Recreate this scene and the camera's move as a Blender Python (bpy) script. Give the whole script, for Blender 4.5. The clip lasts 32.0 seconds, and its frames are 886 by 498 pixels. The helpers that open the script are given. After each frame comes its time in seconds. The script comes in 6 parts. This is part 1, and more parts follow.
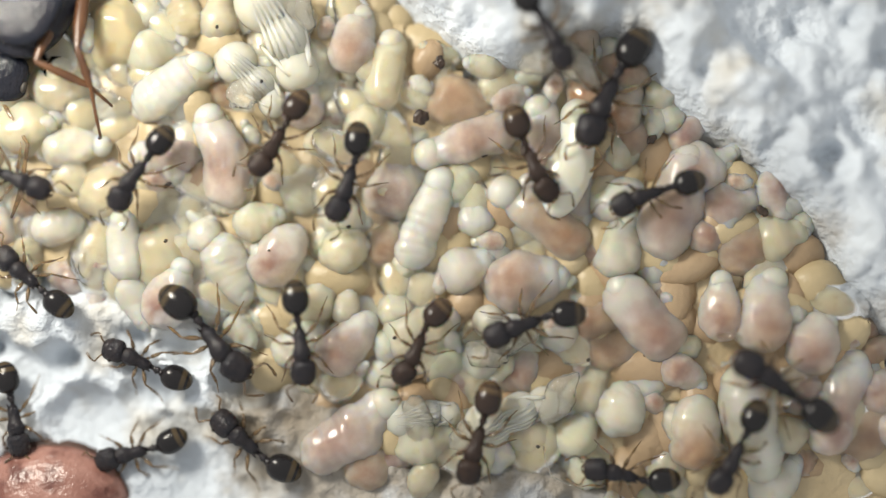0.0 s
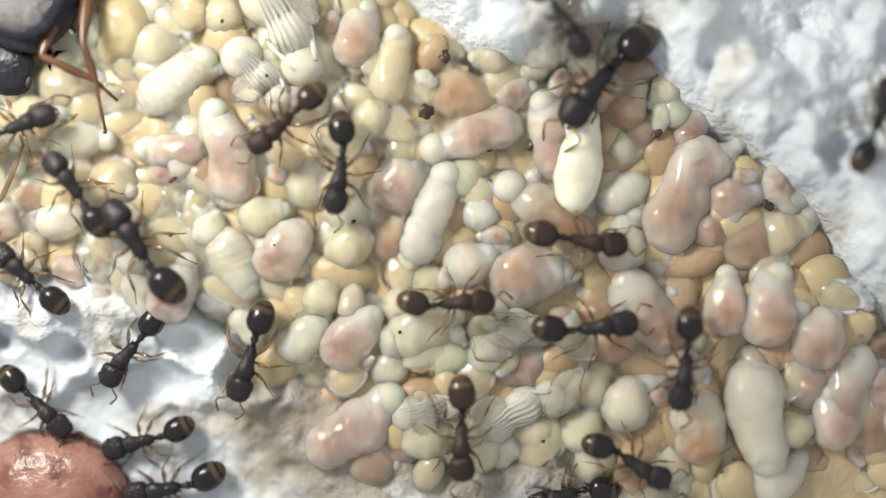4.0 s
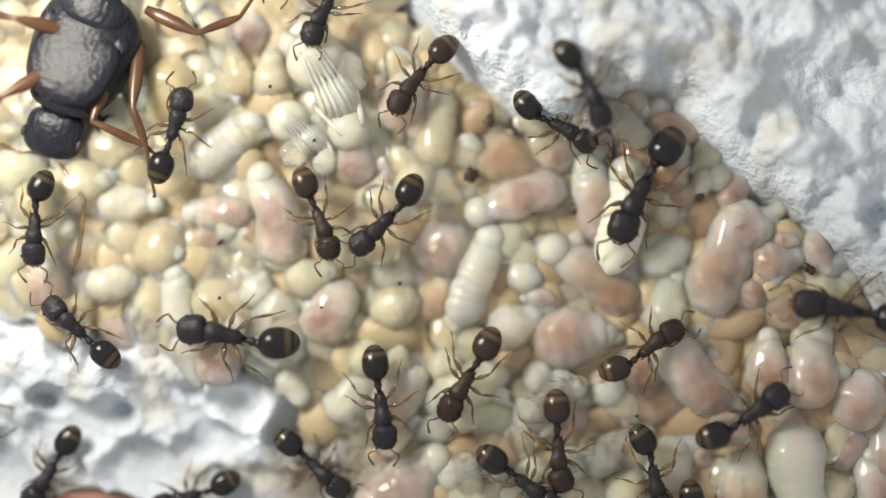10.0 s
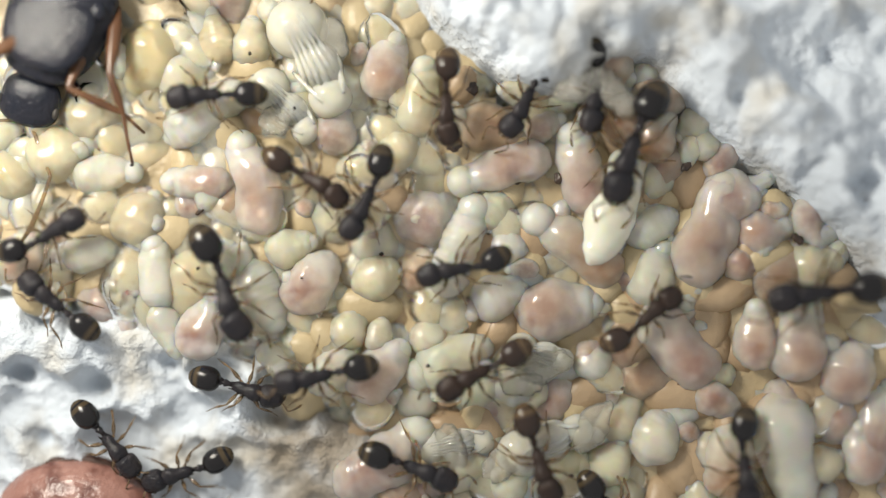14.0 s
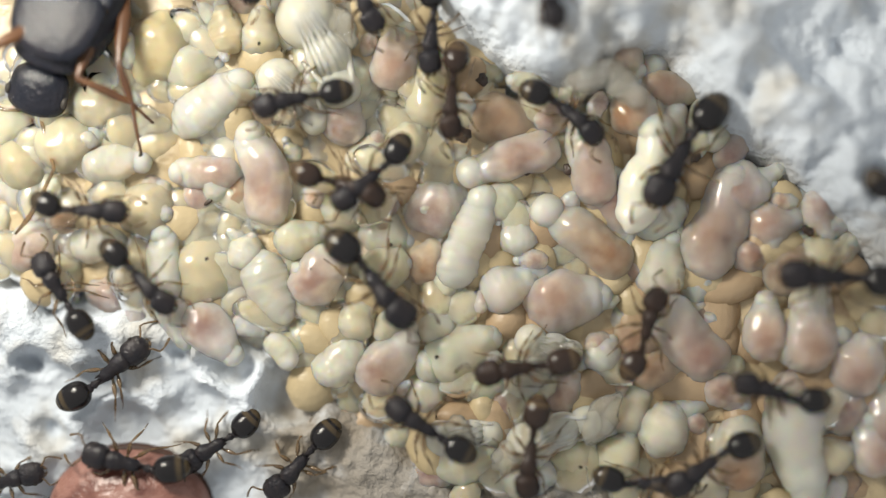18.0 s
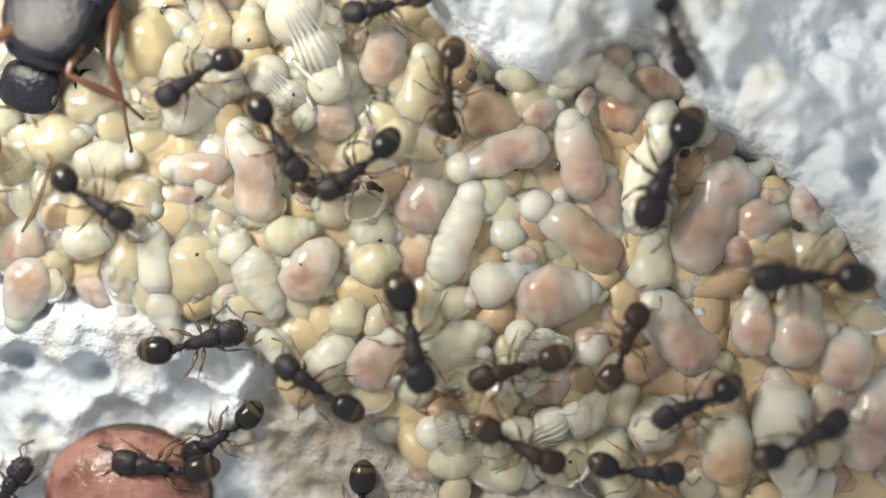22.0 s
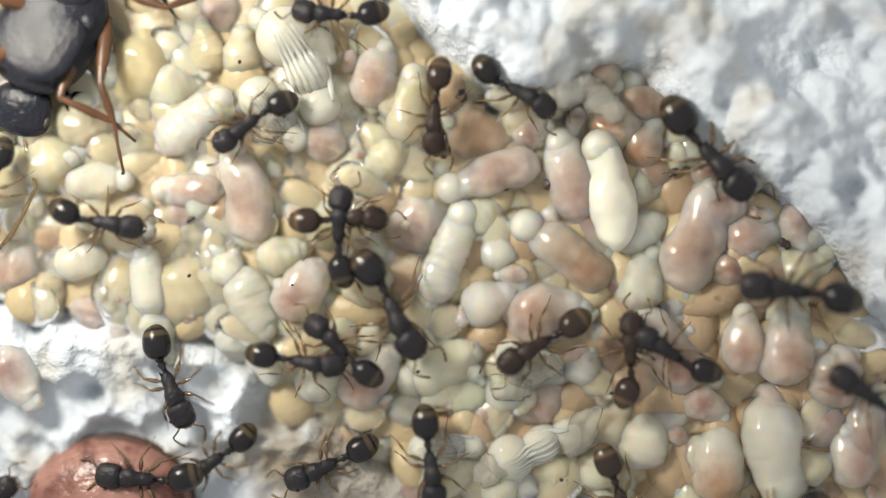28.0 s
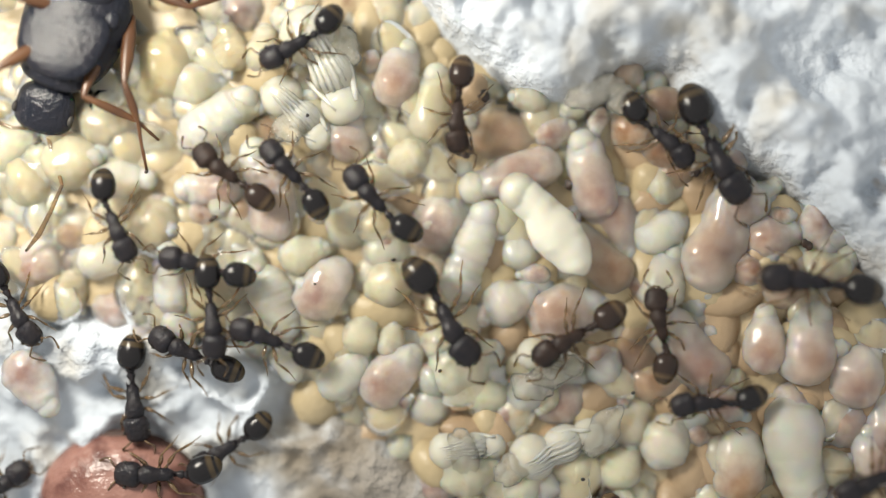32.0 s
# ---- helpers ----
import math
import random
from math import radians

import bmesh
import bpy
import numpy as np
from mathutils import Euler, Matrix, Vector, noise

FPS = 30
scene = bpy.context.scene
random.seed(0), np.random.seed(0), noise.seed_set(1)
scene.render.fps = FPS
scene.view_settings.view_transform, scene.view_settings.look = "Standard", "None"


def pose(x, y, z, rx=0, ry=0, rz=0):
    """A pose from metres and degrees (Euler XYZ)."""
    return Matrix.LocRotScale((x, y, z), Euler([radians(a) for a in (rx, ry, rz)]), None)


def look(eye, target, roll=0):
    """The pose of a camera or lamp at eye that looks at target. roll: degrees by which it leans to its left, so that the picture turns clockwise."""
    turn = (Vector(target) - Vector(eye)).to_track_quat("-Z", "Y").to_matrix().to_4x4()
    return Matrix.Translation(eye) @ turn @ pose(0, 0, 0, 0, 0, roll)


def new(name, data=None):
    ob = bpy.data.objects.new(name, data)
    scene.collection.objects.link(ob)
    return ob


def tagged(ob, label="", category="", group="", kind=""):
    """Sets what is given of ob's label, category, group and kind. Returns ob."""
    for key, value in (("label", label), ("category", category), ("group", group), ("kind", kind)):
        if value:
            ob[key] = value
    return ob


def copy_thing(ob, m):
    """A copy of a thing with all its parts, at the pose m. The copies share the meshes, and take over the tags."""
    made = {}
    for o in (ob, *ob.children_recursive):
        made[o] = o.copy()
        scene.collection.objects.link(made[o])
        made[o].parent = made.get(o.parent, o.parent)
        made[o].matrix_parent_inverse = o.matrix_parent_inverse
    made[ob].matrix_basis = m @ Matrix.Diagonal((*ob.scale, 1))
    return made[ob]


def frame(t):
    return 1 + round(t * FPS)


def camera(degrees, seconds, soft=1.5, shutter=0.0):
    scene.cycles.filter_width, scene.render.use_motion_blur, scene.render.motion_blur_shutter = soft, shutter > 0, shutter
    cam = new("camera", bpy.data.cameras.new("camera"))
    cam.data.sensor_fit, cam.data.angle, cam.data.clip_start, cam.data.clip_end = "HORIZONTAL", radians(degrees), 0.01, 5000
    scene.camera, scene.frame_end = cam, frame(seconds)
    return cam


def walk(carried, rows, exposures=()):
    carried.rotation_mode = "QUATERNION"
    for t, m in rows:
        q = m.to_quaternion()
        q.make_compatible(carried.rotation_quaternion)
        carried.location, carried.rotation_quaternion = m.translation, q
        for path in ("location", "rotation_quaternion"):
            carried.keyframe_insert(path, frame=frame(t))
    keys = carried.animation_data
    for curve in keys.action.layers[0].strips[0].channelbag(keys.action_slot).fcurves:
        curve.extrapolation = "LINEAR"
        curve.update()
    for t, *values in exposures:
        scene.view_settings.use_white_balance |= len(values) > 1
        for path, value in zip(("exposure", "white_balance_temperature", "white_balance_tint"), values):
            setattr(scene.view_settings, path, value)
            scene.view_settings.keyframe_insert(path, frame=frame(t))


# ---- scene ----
cam = camera(40, 32.0, soft=1.2)
walk(cam, [
    (0, pose(-0.000000, 0.000000, 0.030772, 0, 0, -0.00)),
    (0.5, pose(-0.000023, 0.000013, 0.030665, 0, 0, 0.17)),
    (1, pose(-0.000007, 0.000072, 0.030600, 0, 0, 0.19)),
    (1.5, pose(0.000030, 0.000195, 0.030600, 0, 0, 0.40)),
    (2, pose(0.000333, 0.000323, 0.030723, 0, 0, 0.12)),
    (2.5, pose(-0.000370, -0.000315, 0.030633, 0, 0, -0.12)),
    (3, pose(-0.000256, -0.000243, 0.030644, 0, 0, -0.10)),
    (3.5, pose(-0.000174, -0.000178, 0.030703, 0, 0, -0.05)),
    (5.5, pose(-0.000082, -0.000092, 0.030830, 0, 0, 0.11)),
    (6, pose(-0.000133, -0.000088, 0.030847, 0, 0, 0.08)),
    (6.5, pose(-0.000182, -0.000144, 0.030816, 0, 0, 0.13)),
    (7, pose(0.000046, -0.000236, 0.030912, 0, 0, 0.02)),
    (7.5, pose(0.000237, -0.000166, 0.031041, 0, 0, -0.11)),
    (8, pose(0.000146, 0.000209, 0.031340, 0, 0, -0.20)),
    (8.5, pose(-0.000909, 0.000574, 0.031912, 0, 0, -0.06)),
    (9, pose(-0.001706, 0.000782, 0.031855, 0, 0, 0.12)),
    (9.5, pose(-0.001602, 0.001285, 0.031463, 0, 0, 0.16)),
    (10, pose(-0.001266, 0.001433, 0.031118, 0, 0, 0.05)),
    (10.5, pose(-0.000992, 0.001387, 0.030840, 0, 0, 0.13)),
    (11, pose(-0.000735, 0.001346, 0.030780, 0, 0, 0.15)),
    (11.5, pose(-0.000725, 0.001217, 0.030722, 0, 0, 0.15)),
    (12, pose(-0.000702, 0.001031, 0.030616, 0, 0, 0.03)),
    (12.5, pose(-0.000661, 0.000968, 0.030647, 0, 0, 0.06)),
    (13, pose(-0.000732, 0.000811, 0.030664, 0, 0, 0.05)),
    (13.5, pose(-0.000763, 0.000724, 0.030645, 0, 0, 0.10)),
    (14, pose(-0.000829, 0.000686, 0.030628, 0, 0, 0.08)),
    (14.5, pose(-0.000884, 0.000662, 0.030596, 0, 0, 0.05)),
    (16.5, pose(-0.000978, 0.000544, 0.030566, 0, 0, 0.19)),
    (17, pose(-0.000975, 0.000532, 0.030606, 0, 0, 0.25)),
    (17.5, pose(-0.001027, 0.000498, 0.030573, 0, 0, 0.19)),
    (18, pose(-0.001054, 0.000461, 0.030565, 0, 0, 0.20)),
    (18.5, pose(-0.001249, 0.000207, 0.030519, 0, 0, 0.13)),
    (19, pose(-0.001198, 0.000122, 0.030611, 0, 0, 0.07)),
    (19.5, pose(-0.000955, 0.000194, 0.030666, 0, 0, 0.04)),
    (20, pose(-0.000920, 0.000209, 0.030703, 0, 0, 0.06)),
    (20.5, pose(-0.000888, 0.000242, 0.030673, 0, 0, 0.06)),
    (21, pose(-0.000866, 0.000281, 0.030655, 0, 0, 0.04)),
    (21.5, pose(-0.000814, 0.000327, 0.030670, 0, 0, 0.09)),
    (22, pose(-0.000799, 0.000351, 0.030652, 0, 0, 0.09)),
    (22.5, pose(-0.000784, 0.000371, 0.030675, 0, 0, 0.08)),
    (23, pose(-0.000780, 0.000391, 0.030660, 0, 0, 0.10)),
    (23.5, pose(-0.000804, 0.000355, 0.030670, 0, 0, -0.03)),
    (24, pose(-0.000818, 0.000350, 0.030715, 0, 0, -0.05)),
    (24.5, pose(-0.000849, 0.000325, 0.030670, 0, 0, 0.01)),
    (26.5, pose(-0.000887, 0.000380, 0.030681, 0, 0, -0.00)),
    (27, pose(-0.000698, 0.000689, 0.030736, 0, 0, 0.02)),
    (27.5, pose(-0.000649, 0.000737, 0.030808, 0, 0, -0.07)),
    (28, pose(-0.000568, 0.000842, 0.030814, 0, 0, -0.20)),
    (28.5, pose(-0.000476, 0.001114, 0.030858, 0, 0, -0.16)),
    (29, pose(-0.000430, 0.001283, 0.030861, 0, 0, -0.20)),
    (29.5, pose(-0.000486, 0.001386, 0.030932, 0, 0, -0.08)),
    (30, pose(-0.000827, 0.001232, 0.031037, 0, 0, -0.14)),
    (30.5, pose(-0.001071, 0.000959, 0.030862, 0, 0, -0.06)),
    (31, pose(-0.001111, 0.000841, 0.030818, 0, 0, -0.09)),
    (31.5, pose(-0.001130, 0.000800, 0.030864, 0, 0, -0.06)),
    (32, pose(-0.001126, 0.000831, 0.030876, 0, 0, -0.01))], exposures=[(0, -0.63, 6700, 8), (3, -0.56, 6700, 8), (6, -0.50, 6700, 8), (8, -0.51, 6700, 8), (10, -0.76, 6700, 8), (12, -0.74, 6700, 8), (18, -0.79, 6700, 8), (22, -0.65, 6700, 8), (32, -0.68, 6700, 8)])
cam.data.dof.use_dof, cam.data.dof.focus_distance, cam.data.dof.aperture_fstop = True, 0.0303, 9.5

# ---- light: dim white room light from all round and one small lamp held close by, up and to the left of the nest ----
world = bpy.data.worlds.new("world")
scene.world = world
world.use_nodes = True
world.node_tree.nodes["Background"].inputs[0].default_value = (0.96, 0.97, 0.98, 1)
world.node_tree.nodes["Background"].inputs[1].default_value = 1.07
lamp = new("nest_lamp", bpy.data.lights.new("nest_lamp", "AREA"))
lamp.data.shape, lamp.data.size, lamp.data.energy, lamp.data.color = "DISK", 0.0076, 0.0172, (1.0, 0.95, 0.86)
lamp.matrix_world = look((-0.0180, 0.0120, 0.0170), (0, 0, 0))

# ---- materials ----
MM = 0.001


def mat(name, base, rough=0.5, second=None, size=1.0, spots=None, bump=0.0, bump_size=4.0, sss=0.0, radius=(1, 0.66, 0.36), sss_scale=0.3, coat=0.0, vary=0.0, spec=0.5, clear=0.0, glow=0.46, wet_rough=0.1, folds=0.035, bend_light=0.0, fuzz=0.0):
    """Base colour mixed with a second one by noise of that many features to a millimetre; vary: from object to object."""
    m = bpy.data.materials.new(name)
    m.use_nodes = True
    nt = m.node_tree
    b = nt.nodes["Principled BSDF"]
    b.inputs["Roughness"].default_value = rough
    b.inputs["Specular IOR Level"].default_value = spec
    b.inputs["Coat Weight"].default_value = coat
    b.inputs["Coat Roughness"].default_value = 0.06
    b.inputs["Sheen Weight"].default_value, b.inputs["Sheen Roughness"].default_value = fuzz, 0.35
    if sss:
        b.inputs["Subsurface Weight"].default_value = sss
        b.inputs["Subsurface Radius"].default_value = radius
        b.inputs["Subsurface Scale"].default_value = sss_scale * MM
    co = nt.nodes.new("ShaderNodeTexCoord")
    out = nt.nodes.new("ShaderNodeRGB")
    out.outputs[0].default_value = (*base, 1)
    col = out.outputs[0]

    def mix(fac, a, c):
        n = nt.nodes.new("ShaderNodeMix")
        n.data_type = "RGBA"
        nt.links.new(fac, n.inputs[0])
        nt.links.new(a, n.inputs[6])
        if isinstance(c, tuple):
            n.inputs[7].default_value = (*c, 1)
        else:
            nt.links.new(c, n.inputs[7])
        return n.outputs[2]

    def noisy(scale, low, high, detail=5.0):
        n = nt.nodes.new("ShaderNodeTexNoise")
        n.inputs["Scale"].default_value, n.inputs["Detail"].default_value = scale / MM, detail
        nt.links.new(co.outputs["Object"], n.inputs["Vector"])
        r = nt.nodes.new("ShaderNodeMapRange")
        r.inputs[1].default_value, r.inputs[2].default_value = low, high
        nt.links.new(n.outputs[0], r.inputs[0])
        return r.outputs[0]

    if second:
        col = mix(noisy(size, 0.35, 0.65), col, second)
    if spots:
        col = mix(noisy(spots[1], spots[2], spots[3], 8.0), col, spots[0])
    if vary:
        info = nt.nodes.new("ShaderNodeObjectInfo")
        hue = nt.nodes.new("ShaderNodeHueSaturation")
        for at_input, low, high in (("Value", 1 - vary, 1 + vary * 0.5), ("Saturation", 1 - vary * 1.6, 1 + vary * 1.6)):
            r = nt.nodes.new("ShaderNodeMapRange")
            r.inputs[3].default_value, r.inputs[4].default_value = low, high
            w = nt.nodes.new("ShaderNodeMath")
            w.operation = "PINGPONG"
            w.inputs[1].default_value = 1.0 if at_input == "Value" else 0.37
            nt.links.new(info.outputs["Random"], w.inputs[0])
            if at_input == "Saturation":
                r.inputs[2].default_value = 0.37
            nt.links.new(w.outputs[0], r.inputs[0])
            nt.links.new(r.outputs[0], hue.inputs[at_input])
        nt.links.new(col, hue.inputs["Color"])
        col = hue.outputs[0]
    nt.links.new(col, b.inputs["Base Color"])
    if bump:
        n = nt.nodes.new("ShaderNodeTexNoise")
        n.inputs["Scale"].default_value, n.inputs["Detail"].default_value = bump_size / MM, 6.0
        nt.links.new(co.outputs["Object"], n.inputs["Vector"])
        k = nt.nodes.new("ShaderNodeBump")
        k.inputs["Strength"].default_value, k.inputs["Distance"].default_value = 1.0, bump * MM
        nt.links.new(n.outputs[0], k.inputs["Height"])
        nt.links.new(k.outputs[0], b.inputs["Normal"])
    if clear:
        veil = nt.nodes.new("ShaderNodeMixShader")
        veil.inputs[0].default_value = clear
        see = nt.nodes.new("ShaderNodeBsdfTransparent")
        see.inputs[0].default_value = (*(c ** 0.25 for c in base), 1)
        lit = nt.nodes.new("ShaderNodeBsdfTranslucent")
        deep = nt.nodes.new("ShaderNodeGamma")
        deep.inputs[1].default_value = 1.5
        nt.links.new(col, deep.inputs[0])
        nt.links.new(deep.outputs[0], lit.inputs[0])
        flesh = nt.nodes.new("ShaderNodeMixShader")
        flesh.inputs[0].default_value = glow
        nt.links.new(b.outputs[0], flesh.inputs[1])
        nt.links.new(lit.outputs[0], flesh.inputs[2])
        nt.links.new(flesh.outputs[0], veil.inputs[1])
        body = nt.nodes.new("ShaderNodeMixShader")
        body.inputs[0].default_value = bend_light
        jelly = nt.nodes.new("ShaderNodeBsdfRefraction")
        jelly.inputs["Roughness"].default_value, jelly.inputs["IOR"].default_value = 0.3, 1.14
        jelly.inputs[0].default_value = (*(c ** 0.15 for c in base), 1)
        nt.links.new(see.outputs[0], body.inputs[1])
        nt.links.new(jelly.outputs[0], body.inputs[2])
        nt.links.new(body.outputs[0], veil.inputs[2])
        wet = nt.nodes.new("ShaderNodeBsdfGlossy")
        wet.inputs["Roughness"].default_value = wet_rough
        sheen = nt.nodes.new("ShaderNodeFresnel")
        sheen.inputs[0].default_value = 1.5
        film = nt.nodes.new("ShaderNodeMixShader")
        nt.links.new(sheen.outputs[0], film.inputs[0])
        nt.links.new(veil.outputs[0], film.inputs[1])
        nt.links.new(wet.outputs[0], film.inputs[2])
        rings = nt.nodes.new("ShaderNodeTexWave")
        rings.inputs["Scale"].default_value, rings.inputs["Distortion"].default_value = 3.2 / MM, 1.2
        rings.inputs["Detail Scale"].default_value = 2.0
        nt.links.new(co.outputs["Object"], rings.inputs["Vector"])
        fold = nt.nodes.new("ShaderNodeBump")
        fold.inputs["Strength"].default_value, fold.inputs["Distance"].default_value = 0.75, folds * MM
        nt.links.new(rings.outputs["Fac"], fold.inputs["Height"])
        if bump:
            nt.links.new(k.outputs[0], fold.inputs["Normal"])
        nt.links.new(fold.outputs[0], wet.inputs["Normal"])
        nt.links.new(film.outputs[0], nt.nodes["Material Output"].inputs[0])
    return m


def banded(name, base, band, low, high):
    """Cuticle whose tail end carries two pale rings, along the part's own x axis (millimetres)."""
    m = mat(name, base, 0.16, bump=0.004, bump_size=30, spec=0.32)
    nt = m.node_tree
    b = nt.nodes["Principled BSDF"]
    co = nt.nodes.new("ShaderNodeTexCoord")
    sep = nt.nodes.new("ShaderNodeSeparateXYZ")
    nt.links.new(co.outputs["Object"], sep.inputs[0])
    ramp = nt.nodes.new("ShaderNodeValToRGB")
    r = nt.nodes.new("ShaderNodeMapRange")
    r.inputs[1].default_value, r.inputs[2].default_value = low * MM, high * MM
    nt.links.new(sep.outputs[0], r.inputs[0])
    nt.links.new(r.outputs[0], ramp.inputs[0])
    e = ramp.color_ramp.elements
    e[0].position, e[0].color = 0.0, (*band, 1)
    e[1].position, e[1].color = 1.0, (*base, 1)
    for at_pos, colour in ((0.09, band), (0.13, base), (0.18, base), (0.22, band), (0.32, band), (0.38, base)):
        k = e.new(at_pos)
        k.color = (*colour, 1)
    nt.links.new(ramp.outputs[0], b.inputs["Base Color"])
    return m


FLESH = dict(sss=1.0, radius=(1, 0.8, 0.55), sss_scale=0.3, spec=0.0, bump=0.02, bump_size=5.0, clear=0.56, glow=0.15, wet_rough=0.07, folds=0.0, bend_light=0.4, fuzz=0.55)


def gutted(name, base, gut, where, reach, vary):
    """Clear skin with a dark gut that shows through along the middle of the body."""
    m = mat(name, base, 0.34, second=tuple(c * 0.88 for c in base), size=1.2, spots=(tuple(c * 0.8 + g * 0.2 for c, g in zip(base, gut)), 5.0, 0.56, 0.74), vary=vary, **FLESH)
    nt = m.node_tree
    b = nt.nodes["Principled BSDF"]
    col = b.inputs["Base Color"].links[0].from_socket
    co = nt.nodes.new("ShaderNodeTexCoord")
    d = nt.nodes.new("ShaderNodeVectorMath")
    d.operation = "DISTANCE"
    d.inputs[1].default_value = tuple(c * MM for c in where)
    nt.links.new(co.outputs["Object"], d.inputs[0])
    n = nt.nodes.new("ShaderNodeTexNoise")
    n.inputs["Scale"].default_value, n.inputs["Detail"].default_value = 8 / MM, 6.0
    nt.links.new(co.outputs["Object"], n.inputs["Vector"])
    wob = nt.nodes.new("ShaderNodeMath")
    wob.operation = "MULTIPLY_ADD"
    wob.inputs[1].default_value = 0.45 * MM
    nt.links.new(n.outputs[0], wob.inputs[0])
    nt.links.new(d.outputs["Value"], wob.inputs[2])
    r = nt.nodes.new("ShaderNodeMapRange")
    r.inputs[1].default_value, r.inputs[2].default_value = (reach + 0.3) * MM, (reach * 0.35 + 0.15) * MM
    r.inputs[3].default_value, r.inputs[4].default_value = 0.0, 0.88
    nt.links.new(wob.outputs[0], r.inputs[0])
    x = nt.nodes.new("ShaderNodeMix")
    x.data_type = "RGBA"
    nt.links.new(r.outputs[0], x.inputs[0])
    nt.links.new(col, x.inputs[6])
    x.inputs[7].default_value = (*gut, 1)
    nt.links.new(x.outputs[2], b.inputs["Base Color"])
    return m


PLASTER = mat("pored_plaster", (0.62, 0.67, 0.73), 0.7, second=(0.42, 0.46, 0.51), size=0.4, spots=((0.45, 0.42, 0.36), 0.55, 0.5, 0.74), bump=0.13, bump_size=5)
# browns hold the warm shade seen between grubs; the dark specks are soil
FLOOR = mat("gap_shade_floor", (0.36, 0.28, 0.165), 0.3, second=(0.43, 0.345, 0.215), size=0.5, spots=((0.2, 0.12, 0.065), 1.2, 0.6, 0.74), bump=0.05, bump_size=5)
CREAM = mat("cream_skin", (0.95, 0.90, 0.72), 0.34, second=(0.93, 0.85, 0.62), size=0.8, spots=((0.80, 0.70, 0.47), 4.5, 0.54, 0.72), vary=0.12, **FLESH)
WHITE = mat("milky_skin", (0.97, 0.96, 0.86), 0.3, second=(0.96, 0.93, 0.78), size=0.9, spots=((0.86, 0.82, 0.66), 4.5, 0.54, 0.72), vary=0.08, **FLESH)
YELLOW = mat("yellow_skin", (0.86, 0.77, 0.52), 0.34, second=(0.86, 0.79, 0.59), size=0.8, spots=((0.72, 0.58, 0.33), 4.0, 0.54, 0.72), vary=0.12, **FLESH)
PINK = gutted("pink_skin", (0.98, 0.91, 0.85), (0.42, 0.20, 0.15), (-0.16, 0.0, 0.30), 0.33, 0.1)
TAWNY = gutted("tawny_skin", (0.88, 0.75, 0.58), (0.42, 0.24, 0.16), (-0.14, 0.0, 0.3), 0.42, 0.15)
AMBER = gutted("amber_gut_skin", (0.97, 0.91, 0.80), (0.42, 0.16, 0.04), (-0.28, 0.0, 0.26), 0.42, 0.08)
# shade between the grubs put into colour: darker, opaque versions of the skins
GAP_SHADE = mat("gap_shade_skin", (0.37, 0.295, 0.175), 0.35, second=(0.43, 0.35, 0.22), size=0.5, spec=0.3, bump=0.03, bump_size=4)
GAP_SHADE_TAWNY = mat("gap_shade_tawny_skin", (0.29, 0.205, 0.125), 0.35, second=(0.35, 0.255, 0.16), size=0.5, spec=0.3, bump=0.03, bump_size=4)
MILK = mat("milk_white_skin", (0.82, 0.81, 0.71), 0.3, second=(0.81, 0.78, 0.64), size=0.9, **{**FLESH, "clear": 0.12})
PUPAL = mat("pupal_skin", (0.92, 0.91, 0.80), 0.25, second=(0.90, 0.86, 0.70), size=1.5, sss=0.8, radius=(1, 0.9, 0.7), sss_scale=0.3, spec=0.0, bump=0.04, bump_size=5, clear=0.42, glow=0.25, wet_rough=0.1, folds=0.012)
CUTICLE = mat("black_brown_cuticle", (0.013, 0.013, 0.017), 0.16, second=(0.024, 0.020, 0.021), size=3, bump=0.05, bump_size=9, spec=0.22)
CUTICLE_PALE = mat("brown_cuticle", (0.034, 0.021, 0.016), 0.16, second=(0.018, 0.013, 0.012), size=3, bump=0.05, bump_size=9, spec=0.22)
GASTER = banded("banded_cuticle", (0.010, 0.009, 0.010), (0.055, 0.04, 0.023), -0.45, 0.45)
GASTER_PALE = banded("banded_brown_cuticle", (0.027, 0.017, 0.013), (0.085, 0.056, 0.03), -0.45, 0.45)
LIMB = mat("limb_cuticle", (0.40, 0.26, 0.125), 0.35, second=(0.20, 0.125, 0.065), size=2.5, coat=0.3, clear=0.4, folds=0.0)
QUEENLY = mat("queen_cuticle", (0.009, 0.011, 0.018), 0.14, second=(0.016, 0.016, 0.022), size=2, bump=0.045, bump_size=9, spec=0.3)
QUEEN_LIMB = mat("queen_limb_cuticle", (0.11, 0.048, 0.019), 0.3, second=(0.065, 0.028, 0.013), size=1.5)
QUEEN_GASTER = mat("queen_gaster_cuticle", (0.09, 0.045, 0.027), 0.3, second=(0.04, 0.022, 0.015), size=1.0, coat=0.4)
PREY = mat("prey_shell", (0.20, 0.09, 0.07), 0.3, second=(0.30, 0.16, 0.13), size=0.9, spots=((0.10, 0.035, 0.027), 1.4, 0.48, 0.66), spec=0.5, bump=0.1, bump_size=2.2)
PREY_RIM = mat("prey_rim", (0.035, 0.018, 0.014), 0.5, second=(0.06, 0.03, 0.022), size=2, spec=0.25)
GRIT = mat("dark_grit", (0.03, 0.025, 0.02), 0.6)
CRUMB = mat("brown_crumb", (0.04, 0.022, 0.013), 0.35, second=(0.02, 0.012, 0.008), size=4, bump=0.03, bump_size=8)
